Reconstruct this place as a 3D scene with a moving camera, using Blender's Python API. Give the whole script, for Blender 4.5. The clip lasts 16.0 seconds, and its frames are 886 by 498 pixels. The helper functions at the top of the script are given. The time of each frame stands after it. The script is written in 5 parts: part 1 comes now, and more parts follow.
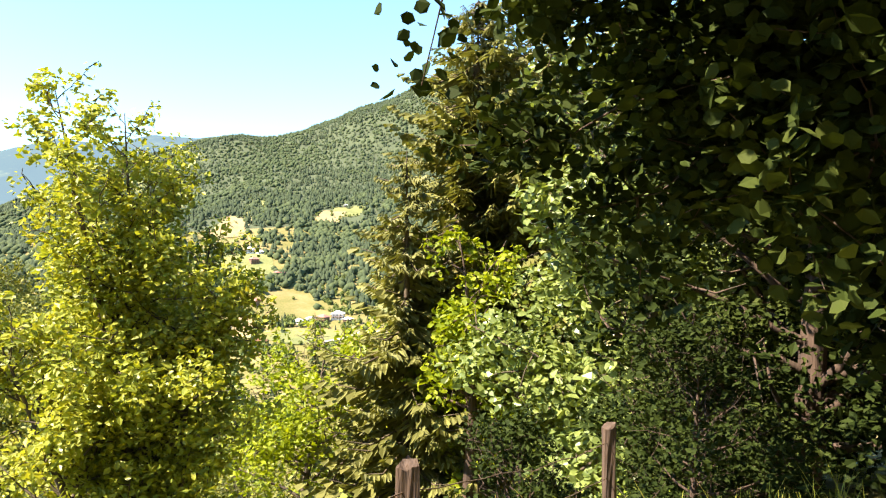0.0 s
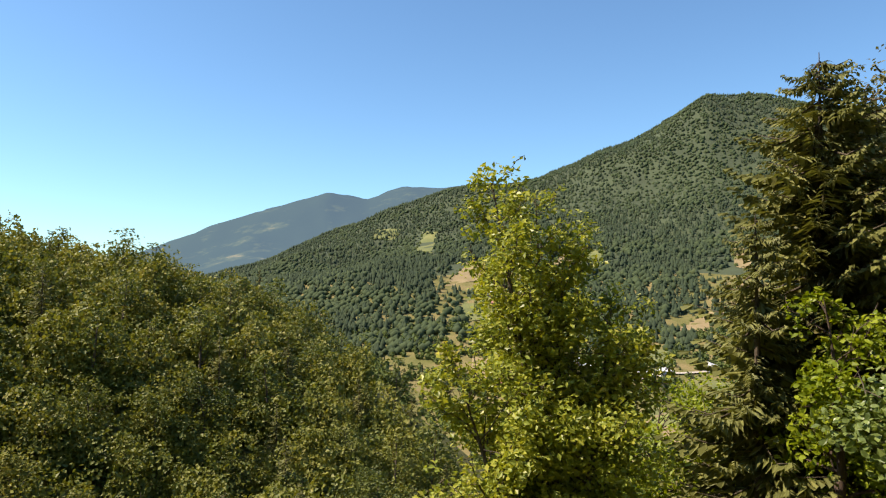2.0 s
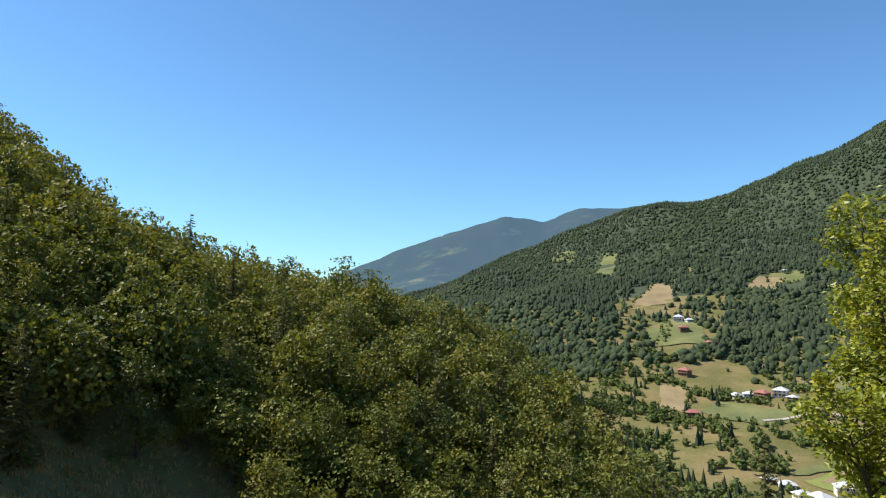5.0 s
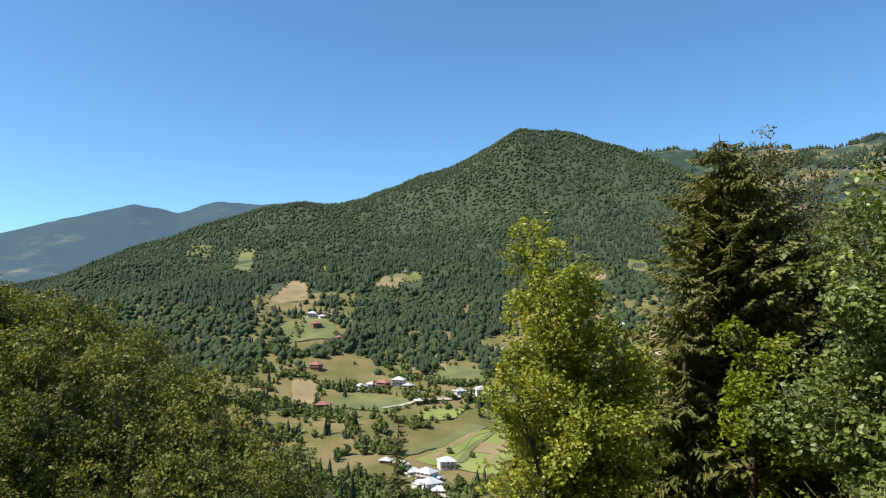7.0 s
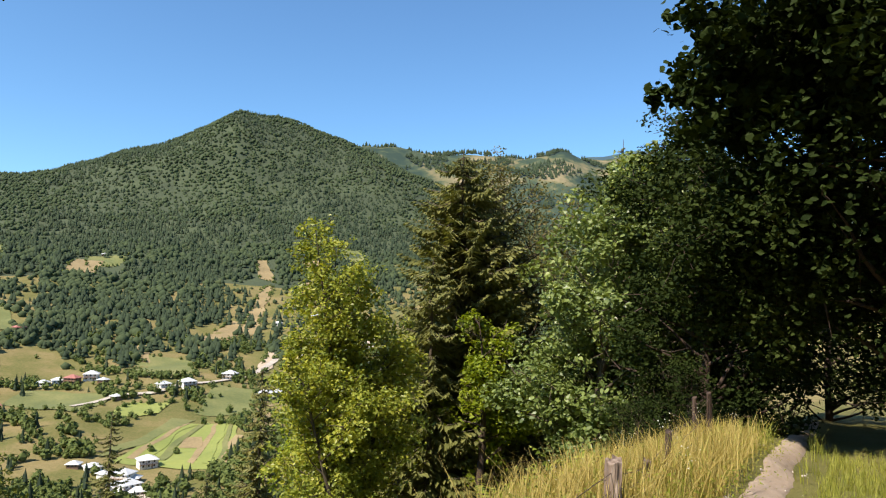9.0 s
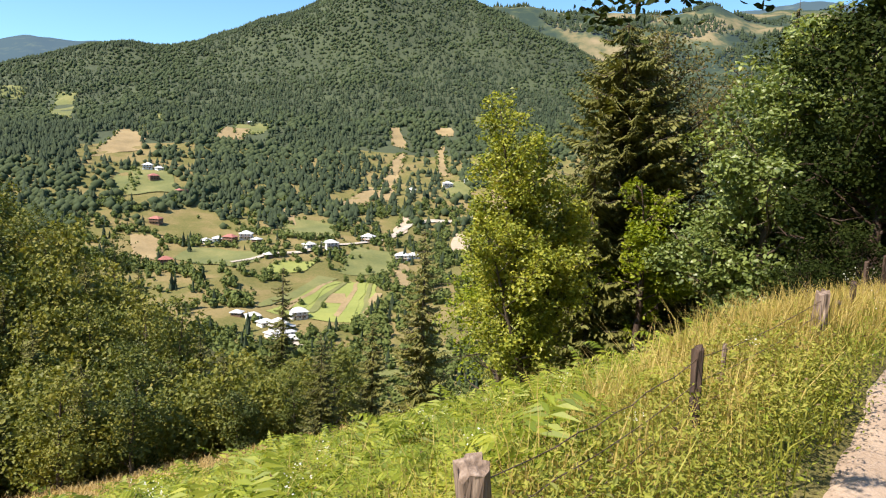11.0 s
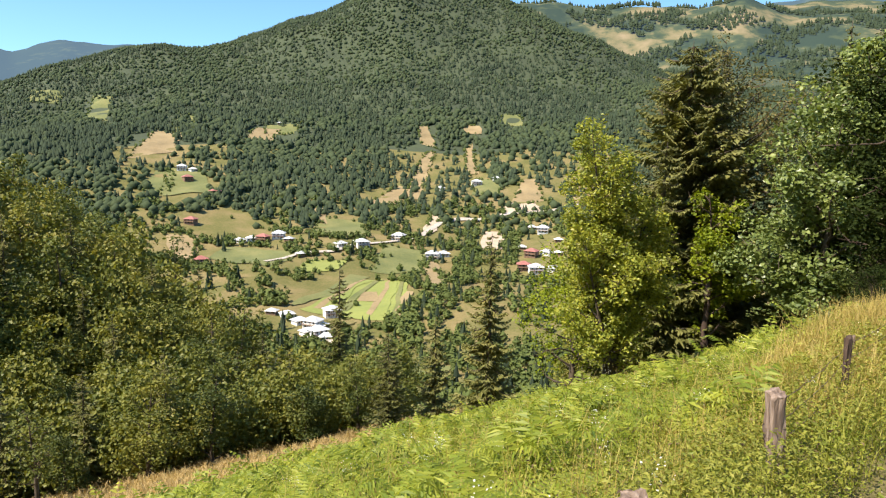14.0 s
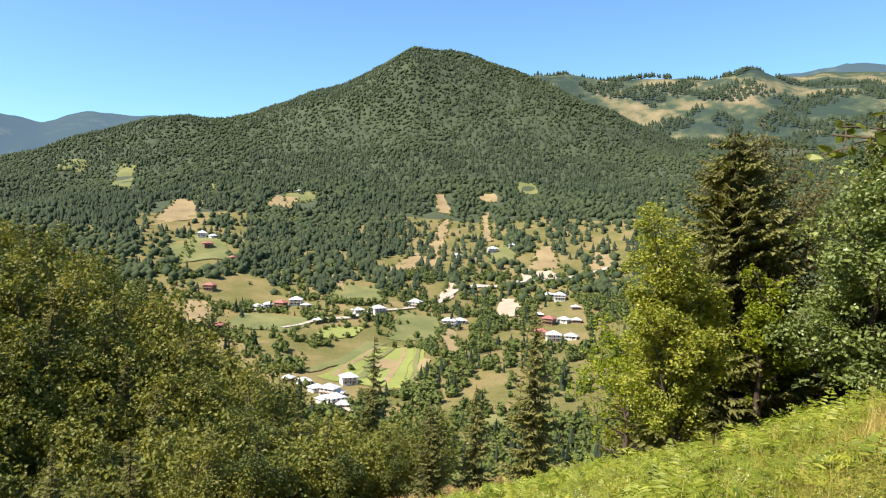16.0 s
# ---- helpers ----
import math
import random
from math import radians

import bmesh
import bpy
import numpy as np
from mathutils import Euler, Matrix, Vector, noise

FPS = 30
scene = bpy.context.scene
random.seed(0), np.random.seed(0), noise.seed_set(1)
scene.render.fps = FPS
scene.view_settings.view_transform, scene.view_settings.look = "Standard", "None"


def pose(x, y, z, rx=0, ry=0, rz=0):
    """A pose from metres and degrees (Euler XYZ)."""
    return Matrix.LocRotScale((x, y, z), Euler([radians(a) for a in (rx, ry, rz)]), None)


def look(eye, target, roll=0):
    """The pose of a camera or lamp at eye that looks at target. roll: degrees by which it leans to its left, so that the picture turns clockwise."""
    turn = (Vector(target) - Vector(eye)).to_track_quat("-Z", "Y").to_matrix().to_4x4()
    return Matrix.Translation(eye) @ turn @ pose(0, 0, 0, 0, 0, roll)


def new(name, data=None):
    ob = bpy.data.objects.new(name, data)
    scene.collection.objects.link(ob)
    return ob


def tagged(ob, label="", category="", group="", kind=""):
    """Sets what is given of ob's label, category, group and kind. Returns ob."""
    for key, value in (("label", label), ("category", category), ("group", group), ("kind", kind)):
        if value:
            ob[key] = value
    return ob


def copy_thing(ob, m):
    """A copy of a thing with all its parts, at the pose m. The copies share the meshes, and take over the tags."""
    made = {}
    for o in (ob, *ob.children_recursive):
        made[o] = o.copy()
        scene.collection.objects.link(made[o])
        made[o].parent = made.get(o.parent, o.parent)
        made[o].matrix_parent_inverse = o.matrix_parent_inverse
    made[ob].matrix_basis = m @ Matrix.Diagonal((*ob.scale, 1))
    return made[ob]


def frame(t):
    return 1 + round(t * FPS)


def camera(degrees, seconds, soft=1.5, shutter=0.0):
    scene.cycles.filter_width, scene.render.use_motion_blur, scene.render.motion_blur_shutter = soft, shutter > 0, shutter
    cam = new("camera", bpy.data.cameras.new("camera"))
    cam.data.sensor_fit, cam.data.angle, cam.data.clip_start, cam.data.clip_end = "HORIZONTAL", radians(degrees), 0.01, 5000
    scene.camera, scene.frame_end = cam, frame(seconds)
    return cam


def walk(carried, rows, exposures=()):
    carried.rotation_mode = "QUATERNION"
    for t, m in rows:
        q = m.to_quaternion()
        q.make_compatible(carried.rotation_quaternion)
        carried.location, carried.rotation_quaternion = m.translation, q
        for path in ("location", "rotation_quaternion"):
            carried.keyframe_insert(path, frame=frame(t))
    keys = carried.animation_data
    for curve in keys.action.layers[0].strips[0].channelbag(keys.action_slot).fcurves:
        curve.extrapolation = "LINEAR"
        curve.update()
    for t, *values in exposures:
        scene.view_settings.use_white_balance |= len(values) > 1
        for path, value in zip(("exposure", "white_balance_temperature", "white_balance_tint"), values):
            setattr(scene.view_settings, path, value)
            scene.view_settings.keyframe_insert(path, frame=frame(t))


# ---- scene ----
cam = camera(64.5, 16.0, soft=1.2)
METRES, EYE, TILT, LEAN, TURN = 15.0, 1.55, -1.0, 0.0, 0.0
ROWS = [
    (0.0, 0.0448, 0.0384, 0.0, 0.0, 0.0, -0.0),
    (0.5, 0.0163, 0.0156, 0.0085, 3.54, -0.34, -0.08),
    (1.0, -0.0142, -0.0161, 0.0138, 6.47, -0.24, -0.24),
    (1.5, -0.0491, -0.0463, 0.0134, 13.81, 2.02, -0.44),
    (2.0, -0.0833, -0.0683, 0.0164, 19.13, 3.5, -0.63),
    (2.5, -0.1212, -0.0924, 0.0215, 29.35, 4.56, -0.75),
    (3.0, -0.1578, -0.1278, 0.0231, 39.92, 4.88, -1.07),
    (3.2, -0.1645, -0.1353, 0.0227, 43.3, 5.0, -1.05),
    (3.6, -0.1779, -0.1504, 0.0218, 49.0, 5.1, -1.02),
    (4.0, -0.1913, -0.1655, 0.0209, 51.6, 5.2, -0.99),
    (4.4, -0.2047, -0.1806, 0.0201, 48.8, 5.2, -0.95),
    (4.8, -0.2181, -0.1956, 0.0192, 40.0, 5.2, -0.92),
    (5.3, -0.2348, -0.2145, 0.0181, 24.4, 5.2, -0.88),
    (5.5, -0.2415, -0.222, 0.0177, 20.82, 5.23, -0.86),
    (6.0, -0.2608, -0.2446, 0.02, 15.53, 5.23, -0.79),
    (6.5, -0.2821, -0.2549, 0.0189, 10.11, 5.33, -0.86),
    (7.0, -0.3044, -0.2714, 0.0208, 4.39, 5.38, -0.92),
    (7.5, -0.3289, -0.2919, 0.0234, -1.06, 5.46, -0.99),
    (8.0, -0.3505, -0.3075, 0.0269, -10.91, 5.46, -0.96),
    (8.2, -0.3603, -0.3159, 0.0266, -12.7, 5.4, -1.01),
    (8.7, -0.3846, -0.3369, 0.0258, -16.6, 5.2, -1.13),
    (9.2, -0.409, -0.3579, 0.0249, -19.0, 4.6, -1.25),
    (9.8, -0.4383, -0.383, 0.0239, -18.8, 3.6, -1.39),
    (10.3, -0.4626, -0.404, 0.0231, -15.4, 1.5, -1.51),
    (10.5, -0.4724, -0.4124, 0.0228, -13.3, -0.58, -1.56),
    (11.0, -0.491, -0.4295, 0.0217, -8.02, -6.14, -1.76),
    (11.5, -0.5098, -0.449, 0.0259, -5.57, -11.67, -1.56),
    (12.0, -0.5358, -0.4699, 0.0348, -4.37, -13.44, -1.32),
    (12.5, -0.5597, -0.4935, 0.0398, -3.72, -13.77, -1.24),
    (13.0, -0.5839, -0.5182, 0.0457, -3.46, -13.62, -1.16),
    (13.5, -0.6091, -0.542, 0.0496, -4.27, -8.47, -0.98),
    (14.0, -0.6322, -0.5596, 0.0508, -5.83, -6.38, -1.14),
    (14.5, -0.6585, -0.5839, 0.0568, -7.85, -5.42, -1.11),
    (15.0, -0.6853, -0.6006, 0.0581, -9.0, -3.26, -1.31),
    (15.5, -0.7172, -0.6222, 0.0641, -7.5, -1.9, -1.53),
    (16.0, -0.7465, -0.6417, 0.0708, -4.63, -0.98, -1.26),
]
walk(cam, [(t, pose(0, 0, EYE, TILT, LEAN, TURN) @ pose(METRES * x, METRES * y, METRES * z, 90 + pitch, roll, yaw)) for t, x, y, z, yaw, pitch, roll in ROWS],
     exposures=[(0.0, 2.1, 7900, 14), (0.5, 1.7, 7800, 17), (1.0, 1.42, 7900, 15), (1.5, 1.0, 7700, 15), (2.0, 0.72, 7600, 15), (3.0, 0.5, 7300, 14), (5.5, 0.42, 6600, 11), (8.0, 0.55, 6800, 11), (10.5, 0.88, 7200, 15), (12.5, 0.92, 7150, 14), (16.0, 0.9, 7150, 15)])

# ---- light ----
SUN_AZ, SUN_EL = 114.0, 50.0            # azimuth counted to the left of +y
world = bpy.data.worlds.new("sky")
scene.world = world
world.use_nodes = True
wn = world.node_tree.nodes
sky = wn.new("ShaderNodeTexSky")
sky.sky_type, sky.sun_disc = "NISHITA", False
sky.sun_elevation, sky.sun_rotation = radians(SUN_EL), radians(-SUN_AZ)
sky.altitude, sky.air_density, sky.dust_density, sky.ozone_density = 1200, 1.0, 0.9, 2.0
wn["Background"].inputs["Strength"].default_value = 0.12
clear = wn.new("ShaderNodeMixRGB")      # dry mountain air: a deeper blue
clear.blend_type, clear.inputs[0].default_value, clear.inputs[2].default_value = "MULTIPLY", 1.0, (0.63, 0.97, 1.17, 1)
world.node_tree.links.new(sky.outputs["Color"], clear.inputs[1])
world.node_tree.links.new(clear.outputs[0], wn["Background"].inputs["Color"])
sun = new("sun", bpy.data.lights.new("sun", "SUN"))
sun.data.energy, sun.data.angle, sun.data.color = 5.0, radians(0.5), (1.0, 0.95, 0.86)
sun_dir = Vector((-math.sin(radians(SUN_AZ)) * math.cos(radians(SUN_EL)), math.cos(radians(SUN_AZ)) * math.cos(radians(SUN_EL)), math.sin(radians(SUN_EL))))
sun.matrix_world = look(sun_dir * 60, (0, 0, 0))


# ---- materials ----
def nodes_of(name):
    m = bpy.data.materials.new(name)
    m.use_nodes = True
    return m, m.node_tree.nodes, m.node_tree.links, m.node_tree.nodes["Principled BSDF"]


def ramp(n, stops):
    r = n.new("ShaderNodeValToRGB")
    e = r.color_ramp.elements
    while len(e) < len(stops):
        e.new(0.5)
    for k, (p, c) in zip(e, stops):
        k.position, k.color = p, (*c, 1)
    return r


def noise_tex(n, l, scale, detail=5, coord="Object", rough=0.6):
    c = n.new("ShaderNodeTexCoord")
    t = n.new("ShaderNodeTexNoise")
    t.inputs["Scale"].default_value, t.inputs["Detail"].default_value, t.inputs["Roughness"].default_value = scale, detail, rough
    l.new(c.outputs[coord], t.inputs["Vector"])
    return t


def leaf_material(name, stops, translucency=0.35, rough=0.5, patch=0.6, tone=0.35, spec=0.3, single=0.45, patchy=0.6):
    """Leaves: colour varies leaf by leaf, tree by tree and in patches; light passes through."""
    m, n, l, p = nodes_of(name)
    geo = n.new("ShaderNodeNewGeometry")
    info = n.new("ShaderNodeObjectInfo")
    nt = noise_tex(n, l, patch, 3)
    a = n.new("ShaderNodeMath"); a.operation = "MULTIPLY_ADD"
    a.inputs[1].default_value, a.inputs[2].default_value = single, 0.0
    l.new(geo.outputs["Random Per Island"], a.inputs[0])
    b = n.new("ShaderNodeMath"); b.operation = "MULTIPLY_ADD"
    b.inputs[1].default_value = patchy
    l.new(nt.outputs["Fac"], b.inputs[0]); l.new(a.outputs[0], b.inputs[2])
    c = n.new("ShaderNodeMath"); c.operation = "MULTIPLY_ADD"
    c.inputs[1].default_value = tone
    l.new(info.outputs["Random"], c.inputs[0]); l.new(b.outputs[0], c.inputs[2])
    d = n.new("ShaderNodeMath"); d.operation = "SUBTRACT"; d.inputs[1].default_value = (single + patchy) / 2 + tone / 2 - 0.475
    l.new(c.outputs[0], d.inputs[0])
    r = ramp(n, stops)
    l.new(d.outputs[0], r.inputs["Fac"])
    l.new(r.outputs["Color"], p.inputs["Base Color"])
    p.inputs["Roughness"].default_value = rough
    p.inputs["Specular IOR Level"].default_value = spec
    tr = n.new("ShaderNodeBsdfTranslucent")
    warm = n.new("ShaderNodeMixRGB"); warm.blend_type = "MULTIPLY"; warm.inputs[0].default_value = 1
    warm.inputs[2].default_value = (1.3, 1.25, 0.55, 1)
    l.new(r.outputs["Color"], warm.inputs[1]); l.new(warm.outputs[0], tr.inputs["Color"])
    mix = n.new("ShaderNodeMixShader"); mix.inputs[0].default_value = translucency
    l.new(p.outputs[0], mix.inputs[1]); l.new(tr.outputs[0], mix.inputs[2])
    l.new(mix.outputs[0], n["Material Output"].inputs["Surface"])
    return m


def rough_material(name, stops, scale=6.0, rough=0.9, bump=0.4, stretch=(1, 1, 1), fine=40.0):
    """Bark, wood, earth, plaster: two scales of variation and relief."""
    m, n, l, p = nodes_of(name)
    c = n.new("ShaderNodeTexCoord")
    mp = n.new("ShaderNodeMapping"); mp.inputs["Scale"].default_value = stretch
    l.new(c.outputs["Object"], mp.inputs["Vector"])
    t = n.new("ShaderNodeTexNoise"); t.inputs["Scale"].default_value = scale; t.inputs["Detail"].default_value = 8
    g = n.new("ShaderNodeTexNoise"); g.inputs["Scale"].default_value = fine; g.inputs["Detail"].default_value = 4
    l.new(mp.outputs[0], t.inputs["Vector"]); l.new(mp.outputs[0], g.inputs["Vector"])
    mx = n.new("ShaderNodeMath"); mx.operation = "MULTIPLY_ADD"; mx.inputs[1].default_value = 0.35
    l.new(g.outputs["Fac"], mx.inputs[0])
    sc = n.new("ShaderNodeMath"); sc.operation = "MULTIPLY"; sc.inputs[1].default_value = 0.65
    l.new(t.outputs["Fac"], sc.inputs[0]); l.new(sc.outputs[0], mx.inputs[2])
    r = ramp(n, stops); l.new(mx.outputs[0], r.inputs["Fac"])
    l.new(r.outputs["Color"], p.inputs["Base Color"])
    p.inputs["Roughness"].default_value = rough
    bp = n.new("ShaderNodeBump"); bp.inputs["Strength"].default_value = bump; bp.inputs["Distance"].default_value = 0.03
    l.new(mx.outputs[0], bp.inputs["Height"]); l.new(bp.outputs[0], p.inputs["Normal"])
    return m


PEAR = leaf_material("pear_leaves", [(0.15, (0.085, 0.11, 0.02)), (0.5, (0.25, 0.29, 0.045)), (0.8, (0.40, 0.39, 0.06)), (1.0, (0.44, 0.28, 0.055))], 0.36, 0.4)
# nearly black green: the canopy's deep shade is put into this leaf colour
SHADE_LEAF = leaf_material("shade_dark_leaves", [(0.1, (0.012, 0.021, 0.005)), (0.6, (0.030, 0.045, 0.010)), (1.0, (0.06, 0.075, 0.018))], 0.12, 0.65, spec=0.06)
GREY_LEAF = leaf_material("greygreen_leaves", [(0.1, (0.08, 0.12, 0.035)), (0.6, (0.22, 0.275, 0.075)), (1.0, (0.35, 0.39, 0.13))], 0.3, 0.38, spec=0.45)
LIME_LEAF = leaf_material("lime_leaves", [(0.1, (0.12, 0.17, 0.012)), (0.6, (0.31, 0.36, 0.025)), (1.0, (0.46, 0.44, 0.04))], 0.42, 0.45)
HILL_LEAF = leaf_material("woodland_leaves", [(0.05, (0.049, 0.071, 0.016)), (0.4, (0.122, 0.144, 0.028)), (0.7, (0.212, 0.209, 0.037)), (1.0, (0.31, 0.25, 0.055))], 0.28, 0.55, 0.22, 0.55, single=0.28, patchy=1.1)
ALDER = leaf_material("brown_alder_leaves", [(0.1, (0.07, 0.075, 0.022)), (0.55, (0.16, 0.145, 0.045)), (1.0, (0.27, 0.2, 0.08))], 0.28, 0.55)
NEEDLE = leaf_material("spruce_needles", [(0.1, (0.075, 0.08, 0.022)), (0.6, (0.172, 0.175, 0.05)), (1.0, (0.29, 0.25, 0.08))], 0.2, 0.6)
FERN = leaf_material("fern_fronds", [(0.05, (0.05, 0.095, 0.014)), (0.45, (0.21, 0.265, 0.03)), (0.8, (0.42, 0.43, 0.065)), (1.0, (0.44, 0.31, 0.09))], 0.4, 0.5, 0.9, 0.0, single=0.35, patchy=1.0)
GRASS = leaf_material("green_grass", [(0.1, (0.12, 0.15, 0.025)), (0.5, (0.29, 0.30, 0.05)), (1.0, (0.50, 0.43, 0.13))], 0.35, 0.6, 0.4, 0.0)
WITHERED = leaf_material("withered_weeds", [(0.1, (0.05, 0.035, 0.02)), (0.5, (0.16, 0.105, 0.055)), (1.0, (0.34, 0.24, 0.13))], 0.15, 0.8, 0.4, 0.0)
STRAW = leaf_material("dry_grass", [(0.1, (0.22, 0.16, 0.04)), (0.5, (0.44, 0.34, 0.10)), (1.0, (0.62, 0.50, 0.22))], 0.3, 0.6, 0.4, 0.0)
HAY = leaf_material("hay_grass", [(0.1, (0.24, 0.155, 0.06)), (0.5, (0.45, 0.32, 0.13)), (1.0, (0.60, 0.46, 0.22))], 0.3, 0.6, 0.15, 0.0)
VALLEY_LEAF = leaf_material("valley_leaves", [(0.1, (0.07, 0.095, 0.03)), (0.6, (0.115, 0.145, 0.042)), (1.0, (0.19, 0.205, 0.06))], 0.15, 0.8, 0.01, 0.0, 0.1)
PETAL = leaf_material("white_petals", [(0.1, (0.6, 0.6, 0.55)), (1.0, (0.85, 0.85, 0.8))], 0.3, 0.6)
FAR_CONIFER = leaf_material("far_conifers", [(0.1, (0.028, 0.043, 0.027)), (0.6, (0.043, 0.061, 0.032)), (1.0, (0.062, 0.081, 0.038))], 0.08, 0.8, 0.006, 0.0, 0.1)
FAR_WOOD = leaf_material("far_woods", [(0.1, (0.046, 0.066, 0.032)), (0.6, (0.062, 0.083, 0.037)), (1.0, (0.085, 0.103, 0.043))], 0.08, 0.8, 0.008, 0.0, 0.1)
BARK = rough_material("bark", [(0.25, (0.025, 0.018, 0.012)), (0.6, (0.10, 0.075, 0.05)), (0.85, (0.2, 0.17, 0.13))], 9, 0.95, 0.9, (1, 1, 0.25))
POST_WOOD = rough_material("weathered_wood", [(0.3, (0.04, 0.026, 0.018)), (0.5, (0.19, 0.135, 0.10)), (0.72, (0.38, 0.30, 0.24))], 34, 0.9, 1.0, (1, 1, 0.12))
DARK_WOOD = rough_material("dark_post_wood", [(0.25, (0.02, 0.013, 0.01)), (0.6, (0.08, 0.05, 0.035)), (0.9, (0.17, 0.12, 0.09))], 22, 0.9, 1.0, (1, 1, 0.12))
WIRE = rough_material("rusty_wire", [(0.2, (0.05, 0.03, 0.02)), (0.8, (0.14, 0.09, 0.06))], 60, 0.7, 0.2)
PATH = rough_material("path_earth", [(0.2, (0.16, 0.11, 0.075)), (0.45, (0.34, 0.255, 0.19)), (0.85, (0.52, 0.41, 0.32))], 2.8, 0.95, 0.8, fine=60)
STONE = rough_material("path_stone", [(0.2, (0.34, 0.29, 0.24)), (0.8, (0.55, 0.48, 0.40))], 12, 0.9, 0.5)


# ---- the lie of the land ----
CX, CY = -6.0, -5.3                    # the middle of the walk
DX, DY, NX, NY = -0.759, -0.651, -0.651, 0.759   # along the path, and down the slope from it


def smooth(a, b, v):
    u = np.clip((v - a) / (b - a), 0, 1)
    return u * u * (3 - 2 * u)


def wave(x, y, scale, seed):
    """Cheap rolling noise from sines, between -1 and 1."""
    rng = np.random.RandomState(seed)
    total = 0
    for k in range(6):
        a, ph, f = rng.uniform(0, 6.28), rng.uniform(0, 6.28), rng.uniform(0.6, 1.7)
        total = total + np.sin((x * np.cos(a) + y * np.sin(a)) * 6.28 * f / scale + ph + 0.8 * np.sin((x * np.sin(a) - y * np.cos(a)) * 4.1 * f / scale + ph * 2))
    return total / 6


STATIONS = [45, 90, 180, 250, 330, 520, 800, 1100, 1500, 2000, 2600, 3800, 4900]
LAND = {  # distance: azimuths and heights
    90: ((-180, -70, -36, -18, 2, 11, 20, 25, 30, 36, 43, 54, 60, 67, 76, 100, 180), (30, 8, -16, -28, -34, -23, -12.5, -8, -4.5, -1.6, 0.2, 4.0, 10, 15, 21, 22, 30)),
    180: ((-180, -70, -36, -18, 0, 11, 20, 30, 43, 54, 60, 67, 76, 100, 180), (50, 0, -35, -60, -75, -70, -58, -40, -22, -2, 14, 38, 62, 50, 50)),
    250: ((-180, -70, -36, -18, 0, 11, 20, 30, 43, 54, 76, 180), (60, 0, -45, -74, -84, -84, -75, -60, -42, -20, 10, 60)),
    330: ((-180, -70, -36, -18, -6, 4, 11, 20, 30, 43, 76, 180), (70, 0, -58, -73, -77, -80, -80, -78, -70, -60, -20, 70)),
    520: ((-180, -60, -36, -18, 0, 14, 25, 35, 45, 90, 180), (150, -10, -45, -60, -62, -60, -65, -75, -72, 0, 150)),
    800: ((-180, -60, -36, -12, 0, 14, 25, 35, 45, 90, 180), (150, 40, 15, 4, 2, 4, 0, -20, -50, 0, 150)),
    1100: ((-180, -60, -36, -18, -2, 6, 14, 25, 34, 45, 90, 180), (100, 100, 90, 105, 125, 105, 82, 45, 5, -50, 0, 100)),
    1500: ((-180, -60, -36, -23, -18, -14, -10, -5, -1.8, 2, 5.3, 11, 15.5, 18.5, 25, 29, 34, 45, 180), (60, 130, 130, 165, 240, 290, 324, 350, 374, 313, 268, 223, 207, 187, 124, 84, 28, -60, 60)),
    2000: ((-180, -60, -36, -18, -2, 18, 34, 45, 180), (50, 200, 230, 240, 330, 150, 20, -60, 50)),
    2600: ((-180, -60, -37, -34, -31, -28, -25, -22, -18, -15, -11, -2, 18, 34, 45, 180), (50, 350, 470, 478, 490, 540, 528, 528, 526, 546, 540, 420, 140, 60, -60, 50)),
    3800: ((-180, -60, -37, -34, -31, -20, 0, 10, 18.3, 22, 25.2, 28.5, 31.6, 36.4, 40.8, 48, 180), (50, 500, 730, 755, 705, 500, 450, 480, 505, 498, 438, 452, 396, 296, 172, -30, 50)),
    4900: ((-180, 180), (-60, -60)),
}


def near_land(x, y):
    s, n = (x * DX + y * DY), (x * NX + y * NY)
    az, away = np.degrees(np.arctan2(-(x + 10), y + 9)), np.hypot(x + 10, y + 9)
    k = np.interp(az, (-180, 30, 48, 62, 76, 100, 180), (1, 1, 0.67, 0.54, 0.5, 0.2, 0.1))
    k = 1 - (1 - k) * smooth(8, 42, away)
    down = np.maximum(n - 1.2, 0)
    drop = (0.42 * np.minimum(down, 9) + 0.004 * np.minimum(down, 9) ** 2 + 0.475 * np.clip(down - 9, 0, 11) + 0.39 * np.maximum(down - 20, 0)) * k
    berm = 0.42 * np.exp(-((n - 2.1) / 1.1) ** 2) * (1 - smooth(2.5, 7.5, s)) * smooth(-9, -4, s)
    up = np.maximum(-n - 0.7, 0)
    rise = 0.28 * up + 0.10 * np.minimum(up, 1.2)
    rough = wave(x, y, 2.3, 3) * 0.035 + wave(x, y, 7.0, 4) * 0.12 * smooth(1.0, 6.0, np.abs(n))
    bed = -0.05 * (1 - smooth(0.2, 0.45, np.abs(n - 0.5)))
    along = np.interp(s, (-45, -20, -2, 0, 1.5, 3.4, 4.9, 7, 9.4, 11.2, 13.2, 14.8, 25, 45), (-3.6, -1.6, -0.1, 0.02, 0.18, 0.34, 0.38, 0.44, 0.5, 0.72, 1.0, 1.22, 2.0, 3.6))
    return along + berm + rise - drop + rough + bed


